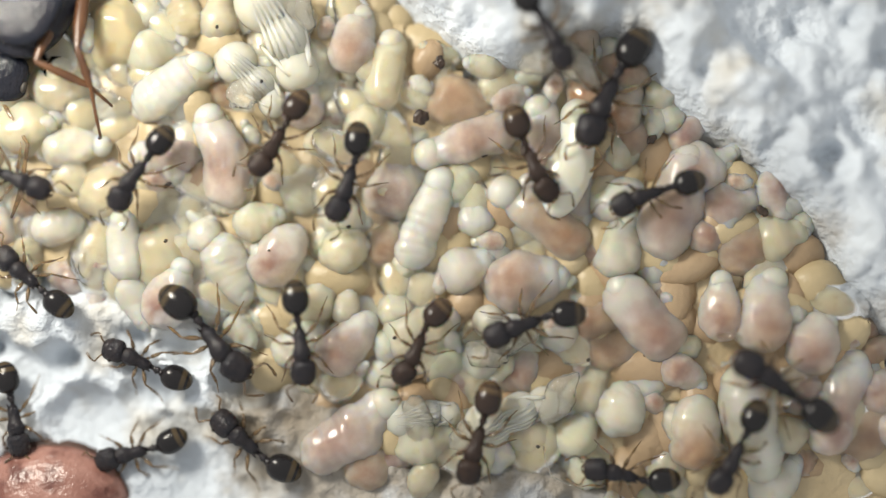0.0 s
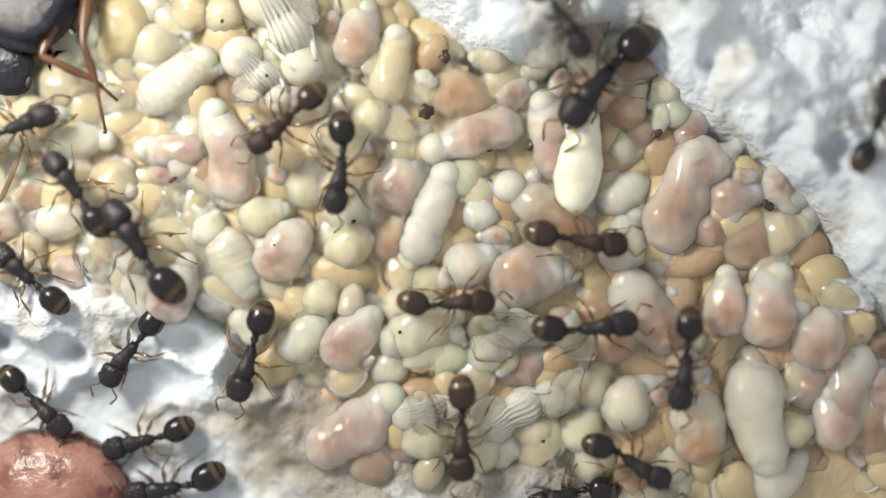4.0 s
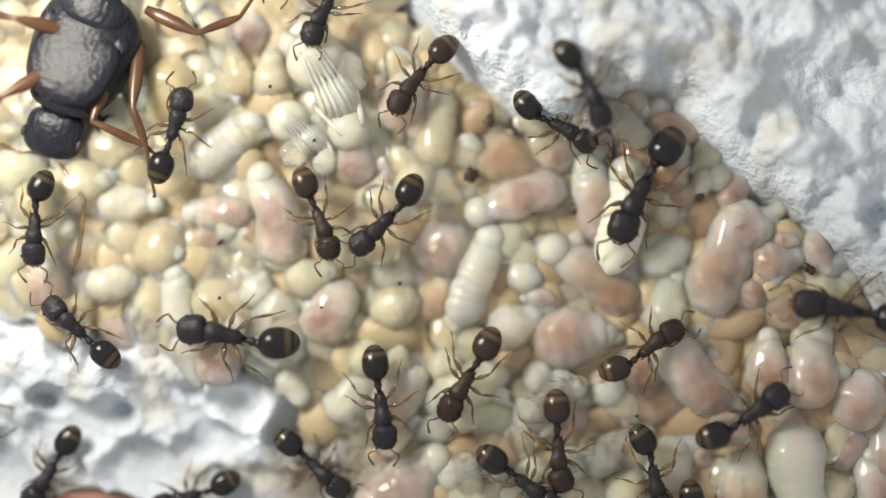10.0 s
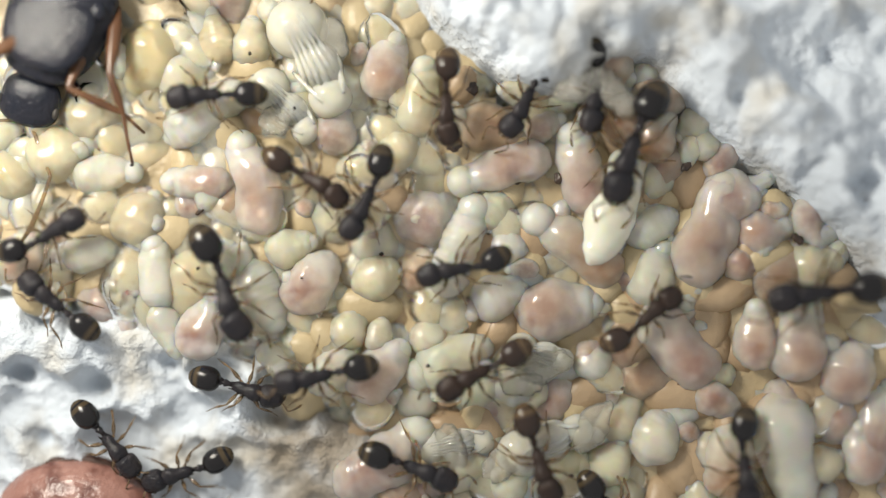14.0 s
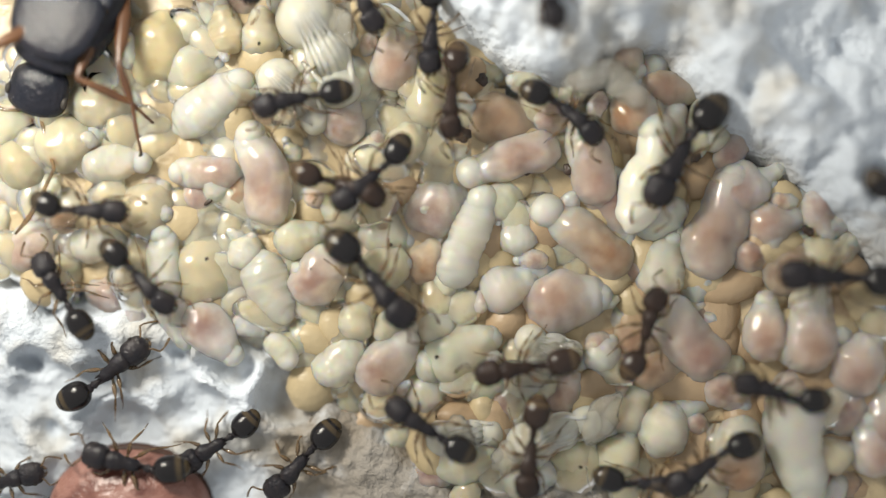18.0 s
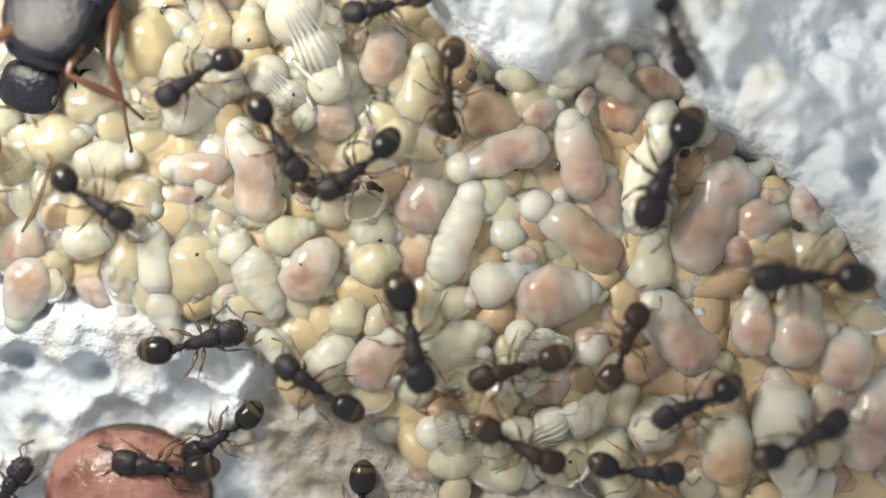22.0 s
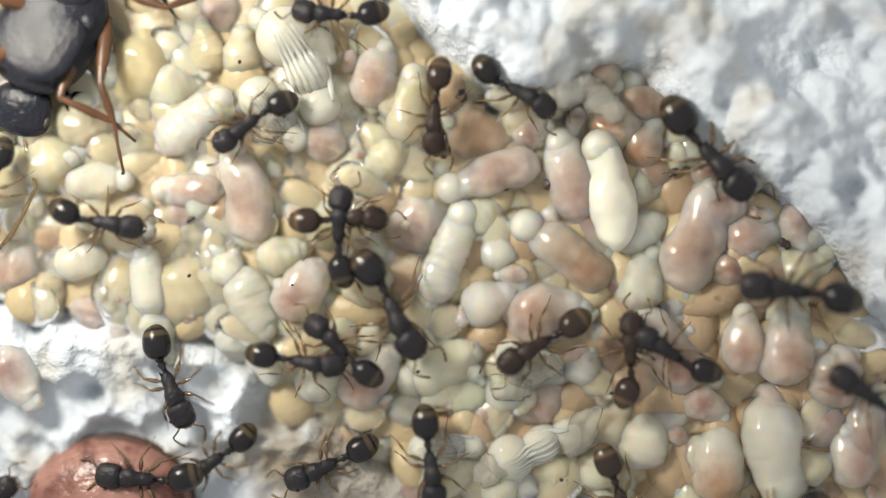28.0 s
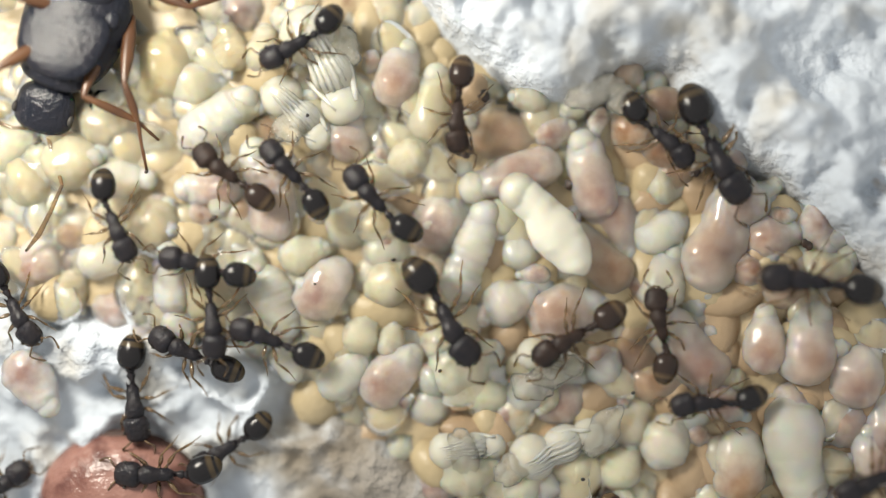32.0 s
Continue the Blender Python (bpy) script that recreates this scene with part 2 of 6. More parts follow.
SKIN = mat("shed_skin", (0.93, 0.91, 0.84), 0.3, second=(0.9, 0.86, 0.74), size=2, bump=0.08, bump_size=6, clear=0.76)


def stained(m, stains, tone):
    """Soil trodden into the plaster round given spots (x, y, reach in millimetres), ragged at its edge."""
    nt = m.node_tree
    b = nt.nodes["Principled BSDF"]
    co = nt.nodes.new("ShaderNodeTexCoord")
    n = nt.nodes.new("ShaderNodeTexNoise")
    n.inputs["Scale"].default_value, n.inputs["Detail"].default_value = 1.3 / MM, 8.0
    nt.links.new(co.outputs["Object"], n.inputs["Vector"])
    for x, y, reach in stains:
        d = nt.nodes.new("ShaderNodeVectorMath")
        d.operation = "DISTANCE"
        d.inputs[1].default_value = (x * MM, y * MM, 0)
        nt.links.new(co.outputs["Object"], d.inputs[0])
        wob = nt.nodes.new("ShaderNodeMath")
        wob.operation = "MULTIPLY_ADD"
        wob.inputs[1].default_value = 3.0 * MM
        nt.links.new(n.outputs[0], wob.inputs[0])
        nt.links.new(d.outputs["Value"], wob.inputs[2])
        r = nt.nodes.new("ShaderNodeMapRange")
        r.inputs[1].default_value, r.inputs[2].default_value = (reach + 2.1) * MM, (reach + 0.6) * MM
        r.inputs[3].default_value, r.inputs[4].default_value = 0.0, 0.85
        nt.links.new(wob.outputs[0], r.inputs[0])
        x_mix = nt.nodes.new("ShaderNodeMix")
        x_mix.data_type = "RGBA"
        nt.links.new(r.outputs[0], x_mix.inputs[0])
        nt.links.new(b.inputs["Base Color"].links[0].from_socket, x_mix.inputs[6])
        x_mix.inputs[7].default_value = (*tone, 1)
        nt.links.new(x_mix.outputs[2], b.inputs["Base Color"])


stained(PLASTER, ((-2.8, -5.4, 2.1), (-4.6, -4.9, 1.2), (0.6, -5.9, 1.5), (3.4, -5.9, 1.2), (-4.2, -3.4, 1.0), (4.6, 5.4, 0.7), (9.4, 0.9, 0.8), (6.9, 2.8, 0.7), (2.4, 4.7, 0.6), (10.9, -1.8, 0.8), (12.4, -3.6, 0.8)), (0.22, 0.185, 0.14))

# ---- helpers for shapes (millimetres in, metres out) ----


def mesh_of(bm, name, material):
    me = bpy.data.meshes.new(name)
    bmesh.ops.recalc_face_normals(bm, faces=bm.faces)
    for v in bm.verts:
        v.co *= MM
    for f in bm.faces:
        f.smooth = True
    bm.to_mesh(me)
    bm.free()
    me.materials.append(material)
    return me


def part(name, bm, material, parent, label="", where=(0, 0, 0), turn=(0, 0, 0)):
    ob = new(name, mesh_of(bm, name, material))
    ob.parent = parent
    ob.matrix_basis = pose(*[c * MM for c in where], *turn)
    if label:
        tagged(ob, label)
    return ob


def empty(name):
    ob = new(name)
    ob.empty_display_size = 0.3 * MM
    return ob


def sweep(spine, radii, sides=12, flat=1.0, bm=None):
    """A round limb or body along a line of points, closed at both ends. flat: height to width."""
    bm = bm or bmesh.new()
    pts = [Vector(p) for p in spine]
    rings = []
    side = None
    for i, p in enumerate(pts):
        d = (pts[min(i + 1, len(pts) - 1)] - pts[max(i - 1, 0)]).normalized()
        if side is None:
            side = d.cross(Vector((0, 0, 1)))
            side = side.normalized() if side.length > 0.1 else Vector((0, 1, 0))
        side = (side - d * side.dot(d)).normalized()
        up = side.cross(d)
        rings.append([bm.verts.new(p + radii[i] * (math.cos(a) * side + flat * math.sin(a) * up)) for a in (2 * math.pi * k / sides for k in range(sides))])
    for a, b in zip(rings, rings[1:]):
        for k in range(sides):
            bm.faces.new((a[k], a[(k + 1) % sides], b[(k + 1) % sides], b[k]))
    for ring, p in ((rings[0], pts[0]), (rings[-1], pts[-1])):
        bm.faces.new(ring)
    return bm


def egg(length, width, height, power=2.0, taper=0.0, rings=14, sides=16, bm=None, at=(0, 0, 0), lumps=0.0):
    """A rounded body along x. power over 2 squares its plan; taper thins its +x end."""
    spine, radii = [], []
    for i in range(rings + 1):
        s = -math.cos(math.pi * i / rings)
        r = max(1e-3, (1 - abs(s) ** power)) ** (1 / power) * (1 - taper * s) * (1 + lumps * math.sin(s * 19))
        spine.append((at[0] + s * length / 2, at[1], at[2]))
        radii.append(max(r, 0.04) * width / 2)
    return sweep(spine, radii, sides, height / width, bm)


# ---- plan ----
# plan of the brood's hollow in millimetres, and the heights of what lies in and round it
HOLLOW = [(-30, 9), (-3.2, 9), (-0.8, 5.9), (0.6, 4.6), (2.6, 4.3), (4.2, 5.2), (5.6, 3.4), (7.6, 2.0), (9.0, 0.6), (9.6, -0.8), (11.0, -2.4), (14, -5.6), (13, -12), (5.2, -6.2), (2.6, -5.3), (0.2, -5.6), (-0.4, -6.0), (-1.2, -5.0), (-2.9, -3.8), (-4.8, -2.9), (-6.4, -1.6), (-9.2, -0.9), (-12, -0.4), (-30, 0.6)]


def inside(x, y):
    """Millimetres from the hollow's rim, positive within; x and y may be arrays."""
    x, y = np.asarray(x, float), np.asarray(y, float)
    far, odd = np.full(x.shape, 1e9), np.zeros(x.shape, bool)
    for (ax, ay), (bx, by) in zip(HOLLOW, HOLLOW[1:] + HOLLOW[:1]):
        dx, dy = bx - ax, by - ay
        f = np.clip(((x - ax) * dx + (y - ay) * dy) / (dx * dx + dy * dy), 0, 1)
        far = np.minimum(far, np.hypot(x - ax - f * dx, y - ay - f * dy))
        if dy:
            odd ^= ((ay > y) != (by > y)) & (x < ax + (y - ay) * dx / dy)
    return np.where(odd, far, -far)


def ease(f):
    f = np.clip(f, 0, 1)
    return f * f * (3 - 2 * f)


def sag(x, y):
    """How far the pile rises towards its far end."""
    return 0.55 * ease((np.asarray(x) - 3.5) / 6)


def bank(x, y):
    """Height of the plaster outside the hollow: a higher bank beyond the pile, a lower one before it."""
    side = 1 / (1 + np.exp(-(np.asarray(x) * 0.5 + np.asarray(y)) / 1.5))
    low = -0.05 - 0.25 * ease((-1.2 - np.asarray(y)) / 4) * ease((-1.5 - np.asarray(x)) / 4)
    return side * 1.5 + (1 - side) * low


def tread(x, y):
    """Height at which feet stand."""
    f = 1 / (1 + np.exp(-(inside(x, y) + 0.2) / 0.35))
    return f * (0.66 + sag(x, y)) + (1 - f) * (bank(x, y) * np.clip(-inside(x, y) / 1.4, 0, 1) ** 0.7)

# ---- the plaster block with its hollow ----


def plaster():
    xs = np.concatenate([np.linspace(-70, -15.5, 14), np.arange(-15, 15, 0.1), np.linspace(15.5, 70, 14)])
    ys = np.concatenate([np.linspace(-60, -10.5, 12), np.arange(-10, 10, 0.1), np.linspace(10.5, 60, 12)])
    X, Y = np.meshgrid(xs, ys)
    d = inside(X, Y)
    ramp = np.clip((d + 0.5) / 1.3, 0, 1)
    ramp = ramp * ramp * (3 - 2 * ramp)
    Z = (1 - ramp) * bank(X, Y) * np.clip(-d / 1.4, 0, 1) ** 0.7 + ramp * (sag(X, Y) - 1.5)
    rough = np.array([noise.fractal(Vector((x * 0.55, y * 0.55, 1.7)), 0.9, 2.1, 5) for y in ys for x in xs]).reshape(X.shape)
    fine = np.array([noise.noise(Vector((x * 2.6, y * 2.6, 4.1))) for y in ys for x in xs]).reshape(X.shape)
    near = X * 0.5 + Y < 0
    crumb = np.array([noise.ridged_multi_fractal(Vector((x * 0.9, y * 0.9, 7.3)), 0.8, 2.2, 5, 1.0, 2.0) for y in ys for x in xs]).reshape(X.shape)
    verge = np.exp(-((d + 0.9) / 1.3) ** 2)
    Z += (rough * np.where(near, 0.26, 0.42) + fine * np.where(near, 0.07, 0.14) + crumb * (0.04 + 0.16 * verge)) * (1 - ramp * 0.8)
    rng = random.Random(5)
    pits = [(-9.7, -2.8, 0.5, 0.6), (-11.3, -2.4, 0.45, 0.6), (-9.0, -4.3, 0.9, 0.5), (-7.8, -2.5, 0.6, 0.35), (-6.3, -2.6, 0.55, 0.5), (-4.9, -3.3, 0.8, 0.9), (-7.7, -3.8, 0.5, 0.35), (-10.9, -4.2, 0.5, 0.4), (-6.4, -1.5, 0.25, 0.4),
            (9.4, 2.2, 0.5, 0.7), (10.4, 3.0, 0.6, 0.4), (7.8, 5.4, 1.2, 0.5), (6.6, 4.6, 0.6, 0.4), (9.3, 5.7, 0.9, 0.6), (11.2, 4.9, 0.9, 0.5), (3.0, 5.9, 0.5, 0.4)]
    for _ in range(26):
        pits.append((rng.uniform(-13, -3), rng.uniform(-8, -0.6), rng.uniform(0.2, 0.5), rng.uniform(0.1, 0.35)))
    for _ in range(420):
        r = 0.1 + 0.35 * rng.random() ** 3
        pits.append((rng.uniform(-15, 15), rng.uniform(-10, 10), r, r * rng.uniform(0.3, 0.9)))
    for px, py, r, deep in pits:
        q = np.hypot(X - px, (Y - py) * 1.15 + 0.15 * (X - px)) / r
        Z -= deep * np.exp(-q ** 4) * (1 - ramp)
        Z += 0.16 * deep * np.exp(-((q - 1.25) / 0.25) ** 2) * (1 - ramp)
    for px, py, r, deep in ((-10.7, -3.2, 1.15, 0.3), (-8.7, -4.5, 1.0, 0.35), (-12.4, -4.6, 0.9, 0.3), (-7.0, -3.4, 0.55, 0.3), (-10.4, -5.6, 1.1, 0.3), (-9.62, -2.75, 0.36, 0.7), (-11.5, -2.5, 0.42, 0.75), (-4.7, -3.2, 0.6, 0.7)):
        q = np.hypot(X - px, (Y - py) * 1.2 + 0.2 * (X - px)) / r * (1 + 0.5 * rough)
        pool = np.clip((1.05 - q) / 0.25, 0, 1) * (1 - ramp)
        Z = Z * (1 - pool) + (Z * 0.25 - 0.15 - deep * (1 - 0.6 * np.clip(q, 0, 1) ** 2)) * pool
    n = len(xs)
    verts = (np.stack([X, Y, Z], -1).reshape(-1, 3) * MM).tolist()
    faces = [(j * n + i, j * n + i + 1, (j + 1) * n + i + 1, (j + 1) * n + i) for j in range(len(ys) - 1) for i in range(n - 1)]
    me = bpy.data.meshes.new("plaster_ground")
    me.from_pydata(verts, [], faces)
    me.polygons.foreach_set("use_smooth", [True] * len(faces))
    me.materials.append(PLASTER)
    tagged(new("plaster_ground", me), "white pored plaster nest block with a hollow full of brood", "nest block", kind="structure")


plaster()


def gap_floor():
    """Soil-specked floor of the hollow, raised between the brood; its brown carries the gap shade."""
    xs, ys = np.arange(-16, 15, 0.3), np.arange(-12, 10, 0.3)
    keep = {}
    verts, faces = [], []
    for j, y in enumerate(ys):
        for i, x in enumerate(xs):
            if inside(x, y) > 0.1:
                keep[i, j] = len(verts)
                verts.append((x * MM, y * MM, (-0.12 + float(sag(x, y)) + 0.16 * noise.noise(Vector((x * 1.2, y * 1.2, 0)))) * MM))
    for i, j in keep:
        ring = [(i, j), (i + 1, j), (i + 1, j + 1), (i, j + 1)]
        if all(k in keep for k in ring):
            faces.append([keep[k] for k in ring])
    me = bpy.data.meshes.new("hollow_floor")
    me.from_pydata(verts, [], faces)
    me.polygons.foreach_set("use_smooth", [True] * len(faces))
    me.materials.append(FLOOR)
    tagged(new("hollow_floor", me), "soil-specked floor raised between the brood, gap shade in its brown", "floor", kind="structure")


gap_floor()

# ---- brood ----
shapes = {}


def larva_mesh(material, bend, aspect, ringed, form):
    """A legless grub one millimetre long along x, curled by bend degrees, its neck thinner towards the head at +x."""
    key = (material.name, bend, aspect, ringed, form)
    if key not in shapes:
        turns = radians(bend)
        spine, radii = [], []
        n = 66
        neck = (0.24, 0.1, 0.32, 0.17)[form]
        for i in range(n + 1):
            s = math.sin((i / n * 2 - 1) * math.pi / 2)
            if bend:
                R = 0.5 * (1 - aspect * 0.5) / math.sin(turns / 2)
                a = s * turns / 2
                spine.append((R * math.sin(a) + s * aspect * 0.25, R * (1 - math.cos(a)) - R * (1 - math.cos(turns / 2)) * 0.4, 0.0))
            else:
                spine.append((s * 0.5, 0.03 * math.sin(2.2 * s + form), 0.0))
            f = min(1, max(0, (s + 0.1) / 0.7))
            cap = max(0.0, (abs(s) - (1 - aspect) * 0.88) / (1 - (1 - aspect) * 0.88))
            r = max(0.0, 1 - cap * cap) ** 0.5 * (1 - neck * f * f * (3 - 2 * f))
            r *= 1 - (max(0.0, ringed - 0.2) * 0.12 if aspect < 0.65 else 0.0) * (1 - abs(math.sin(s * math.pi * 5.5)) ** 0.6)
            radii.append(max(0.02, r) * aspect / 2)
        bm = sweep(spine, radii, 20, 0.92)
        for v in bm.verts:
            p = v.co * 3.0 + Vector((form * 7.1, bend, aspect * 9))
            v.co += Vector((v.co.x * 0.3, v.co.y, v.co.z)).normalized() * (0.065 * noise.noise(p) + 0.02 * noise.noise(p * 3.1))
        shapes[key] = mesh_of(bm, "ant_larva", material)
        shapes[key, "end"] = Vector(spine[-1]), math.degrees(turns / 2)
    return shapes[key]


KINDS = {
    "c": (CREAM, "plump cream ant larva lying in the brood pile"),
    "w": (WHITE, "milky white translucent ant larva with wet highlights"),
    "y": (YELLOW, "yellowish waxy ant larva lying in the brood pile"),
    "p": (PINK, "pinkish translucent ant larva with a brown gut"),
    "g": (AMBER, "clear pale ant larva with an amber brown gut"),
    "m": (MILK, "opaque milk-white ant larva with wet highlights"),
    "o": (TAWNY, "tawny ant larva with a dark brown gut"),
}


def larva(kind, x, y, length, width, angle, bend=0, z=0.0, ringed=0.1, tip=0.0, headed=True):
    material, label = KINDS[kind]
    low = float(sag(x, y))
    x, y, z = x * (1 - low / 31), y * (1 - low / 31), z + low
    aspect = min(0.9, max(0.4, round(width / length / 0.1) * 0.1))
    form = int(abs(x * 37 + y * 91)) % 4
    ob = new("ant_larva", larva_mesh(material, bend, aspect, ringed, form))
    ob.matrix_basis = Matrix.LocRotScale((x * MM, y * MM, z * MM), Euler((0, radians(tip), radians(angle))), (length, length, length))
    if headed:
        end, aim = shapes[(material.name, bend, aspect, ringed, form), "end"]
        if ("head", kind) not in shapes:
            shapes["head", kind] = mesh_of(egg(0.3, 0.32, 0.28, 2.1), "head", WHITE)
        cap = new("head", shapes["head", kind])
        cap.parent = ob
        cap.matrix_basis = pose((end.x - 0.13 * math.cos(radians(aim))) * MM, (end.y - 0.13 * math.sin(radians(aim))) * MM, 0.03 * MM, 0, 0, aim)
    return tagged(ob, label, "ant larva", "brood in the pile")


def pupa(x, y, length, angle, z=0.1, roll=0.0):
    """A naked white pupa on its side: head, thorax and gaster with limbs folded on its breast."""
    ob = empty("ant_pupa")
    part("gaster", egg(0.56, 0.58, 0.5), PUPAL, ob, where=(-0.28, 0, 0.0))
    part("thorax", egg(0.5, 0.42, 0.4), PUPAL, ob, where=(0.12, 0.02, 0.02))
    part("head", egg(0.36, 0.4, 0.34, 2.4), PUPAL, ob, where=(0.42, -0.03, 0.02))

    def crest(x, y):
        """Height of the pupa's upper side."""
        best = 0.0
        for mid, long, wide, high, base in ((-0.28, 0.28, 0.29, 0.25, 0.0), (0.12, 0.25, 0.21, 0.2, 0.02), (0.42, 0.18, 0.2, 0.17, 0.02)):
            q = 1 - ((x - mid) / long) ** 2 - (y / wide) ** 2
            best = max(best, base + high * max(q, 0.0) ** 0.5)
        return best

    for k in range(3):
        for side in (-1, 1):
            line = [(0.3 - 0.04 * k - 0.1 * i, side * (0.04 + 0.055 * k) * (1 - 0.07 * i)) for i in range(7)]
            part("leg", sweep([(a, b, crest(a, b) - 0.01) for a, b in line], [0.02, 0.028, 0.026, 0.022, 0.024, 0.018, 0.01], 7), PUPAL, ob)
    for side in (-1, 1):
        line = [(0.46 - 0.1 * i, side * (0.1 + 0.03 * i)) for i in range(5)]
        part("antenna", sweep([(a, b, crest(a, b)) for a, b in line], [0.02, 0.03, 0.03, 0.028, 0.016], 7), PUPAL, ob)
    ob.matrix_basis = Matrix.LocRotScale((x * MM, y * MM, z * MM), Euler((radians(roll), 0, radians(angle))), (length, length, length))
    return tagged(ob, "white naked ant pupa with folded legs on the brood", "ant pupa", "brood in the pile")


larva("y", -6.54, 6.01, 1.48, 0.90, 100, 0, 0.08, 0.5)
larva("c", -5.67, 5.87, 1.30, 1.01, 80, 0, 0.03, 0.2)
larva("c", -6.19, 4.35, 1.18, 0.96, 10, 0, 0.06, 0.1)
larva("w", -6.87, 4.07, 2.42, 1.16, 32, 0, 0.07, 0.5)
larva("y", -8.14, 5.48, 2.11, 1.83, 60, 0, -0.35, 0.1)
larva("p", -5.61, 2.29, 2.57, 1.18, 105, 70, 0.11, 0.2)
larva("p", -6.97, 2.35, 1.86, 0.93, 176, 0, 0.04, 0.3)
larva("o", -6.16, 1.73, 1.34, 1.04, -30, 0, -0.25, 0.1)
larva("w", -9.72, 0.55, 1.35, 0.93, 10, 0, 0.06, 0.2)
larva("p", -9.43, -0.61, 1.52, 1.38, 70, 0, -0.45, 0.1)
larva("w", -8.00, 0.04, 1.95, 0.93, 92, 0, 0.11, 0.4)
larva("y", -7.11, -0.16, 2.11, 1.97, 80, 0, -0.40, 0.1)
larva("w", -9.26, 2.55, 1.75, 0.93, 8, 0, 0.03, 0.3)
larva("y", -8.45, 1.46, 1.58, 1.41, 60, 0, -0.10, 0.2)
larva("p", -11.44, 0.52, 1.55, 1.18, 80, 0, -0.20, 0.2)
larva("o", -10.42, 1.18, 1.30, 0.93, 20, 0, -0.30, 0.1)
larva("y", -11.55, 2.63, 1.55, 1.41, 30, 0, -0.10, 0.1)
larva("y", -10.49, 3.08, 1.80, 1.41, 20, 0, -0.10, 0.1)
larva("c", -4.64, 0.74, 1.38, 0.96, 8, 0, 0.10, 0.1)
larva("w", -5.99, 0.38, 0.99, 0.87, 70, 0, 0.06, 0.5)
larva("w", -5.32, -0.51, 1.89, 1.13, -66, 40, 0.06, 0.5)
larva("p", -4.11, -0.19, 1.80, 1.30, 52, 0, 0.11, 0.4)
larva("c", -3.12, -1.31, 1.18, 1.10, 60, 0, 0.01, 0.1)
larva("w", -3.63, -2.41, 1.47, 1.07, 38, 0, 0.11, 0.1)
larva("p", -2.41, -2.36, 1.95, 1.21, 50, 0, 0.12, 0.2)
larva("c", -2.47, -0.07, 1.32, 1.13, 20, 0, 0.06, 0.1)
larva("o", -1.37, 0.10, 1.34, 1.13, 60, 0, -0.20, 0.1)
larva("c", -1.12, -1.46, 1.18, 1.04, 80, 0, -0.05, 0.1)
larva("p", -2.19, 5.23, 1.83, 1.24, 82, 0, 0.07, 0.1)
larva("c", -1.43, 4.46, 2.09, 1.04, 76, 0, 0.06, 0.2)
larva("c", -1.94, 3.14, 1.18, 1.01, 20, 0, 0.03, 0.1)
larva("p", -3.57, 3.70, 1.35, 1.16, 70, 0, -0.02, 0.3)
larva("p", 0.57, 2.66, 2.59, 1.10, 198, 20, 0.15, 0.4)
larva("p", 2.63, 2.63, 2.45, 1.32, 100, 0, 0.08, 0.3)
larva("p", 1.73, 3.76, 1.13, 0.76, 30, 0, 0.06, 0.1)
larva("o", 0.57, 3.58, 2.26, 1.30, -20, 0, -0.30, 0.1)
larva("w", -0.39, 0.77, 2.65, 1.18, 74, 0, 0.13, 0.8)
larva("c", 0.46, 1.70, 1.24, 1.13, 40, 0, -0.02, 0.1)
larva("g", 2.43, 0.80, 2.88, 1.21, 146, 20, 0.12, 0.3)
larva("w", 0.88, 0.74, 1.10, 0.90, 10, 0, 0.07, 0.5)
larva("p", 2.26, 5.96, 1.24, 1.13, 20, 0, 0.28, 0.2)
larva("o", 3.36, 5.31, 1.52, 1.27, -40, 0, 0.25, 0.1)
larva("g", 3.84, 3.93, 1.55, 1.30, 20, 0, 0.17, 0.1)
larva("p", 5.79, 1.22, 2.76, 1.38, 68, 70, 0.11, 0.1)
larva("w", 4.52, 0.04, 1.78, 1.30, 80, 0, 0.10, 0.1)
larva("w", 4.41, 1.22, 1.47, 1.10, 30, 0, 0.03, 0.1)
larva("p", 2.05, -0.78, 2.26, 1.63, 0, 0, 0.00, 0.2)
larva("w", 0.60, -0.47, 1.52, 1.27, 18, 0, 0.07, 0.2)
larva("c", -0.55, -2.10, 2.06, 1.21, 30, 0, 0.06, 0.1)
larva("w", 2.97, -2.13, 1.04, 0.90, 60, 0, 0.06, 0.4)
larva("p", 5.08, -1.74, 2.59, 1.30, 128, 0, 0.14, 0.2)
larva("p", 6.99, -1.46, 1.78, 1.04, 86, 0, 0.15, 0.2)
larva("p", 8.18, -1.60, 2.20, 1.55, 84, 0, 0.08, 0.2)
larva("p", 9.34, -2.39, 1.66, 1.41, 60, 0, 0.15, 0.2)
larva("o", 4.38, -2.55, 1.63, 1.10, 10, 0, -0.20, 0.1)
larva("p", 6.04, -3.15, 1.35, 0.93, -30, 0, 0.11, 0.6)
larva("w", 4.52, -4.05, 1.44, 1.24, 62, 0, 0.12, 0.1)
larva("g", 6.38, -4.61, 1.92, 1.30, 86, 0, 0.11, 0.4)
larva("w", 7.87, -4.33, 2.90, 1.32, -82, 40, 0.17, 0.4)
larva("p", 9.73, -4.39, 1.63, 1.13, 108, 0, 0.14, 0.1)
larva("c", 8.75, -4.67, 1.13, 0.93, 30, 0, 0.06, 0.1)
larva("c", -0.39, -4.84, 1.69, 1.35, 20, 0, 0.00, 0.1)
larva("c", 0.93, -5.09, 1.41, 1.18, 40, 0, 0.00, 0.1)
larva("w", -1.33, -2.41, 0.99, 0.85, 30, 0, 0.03, 0.3)
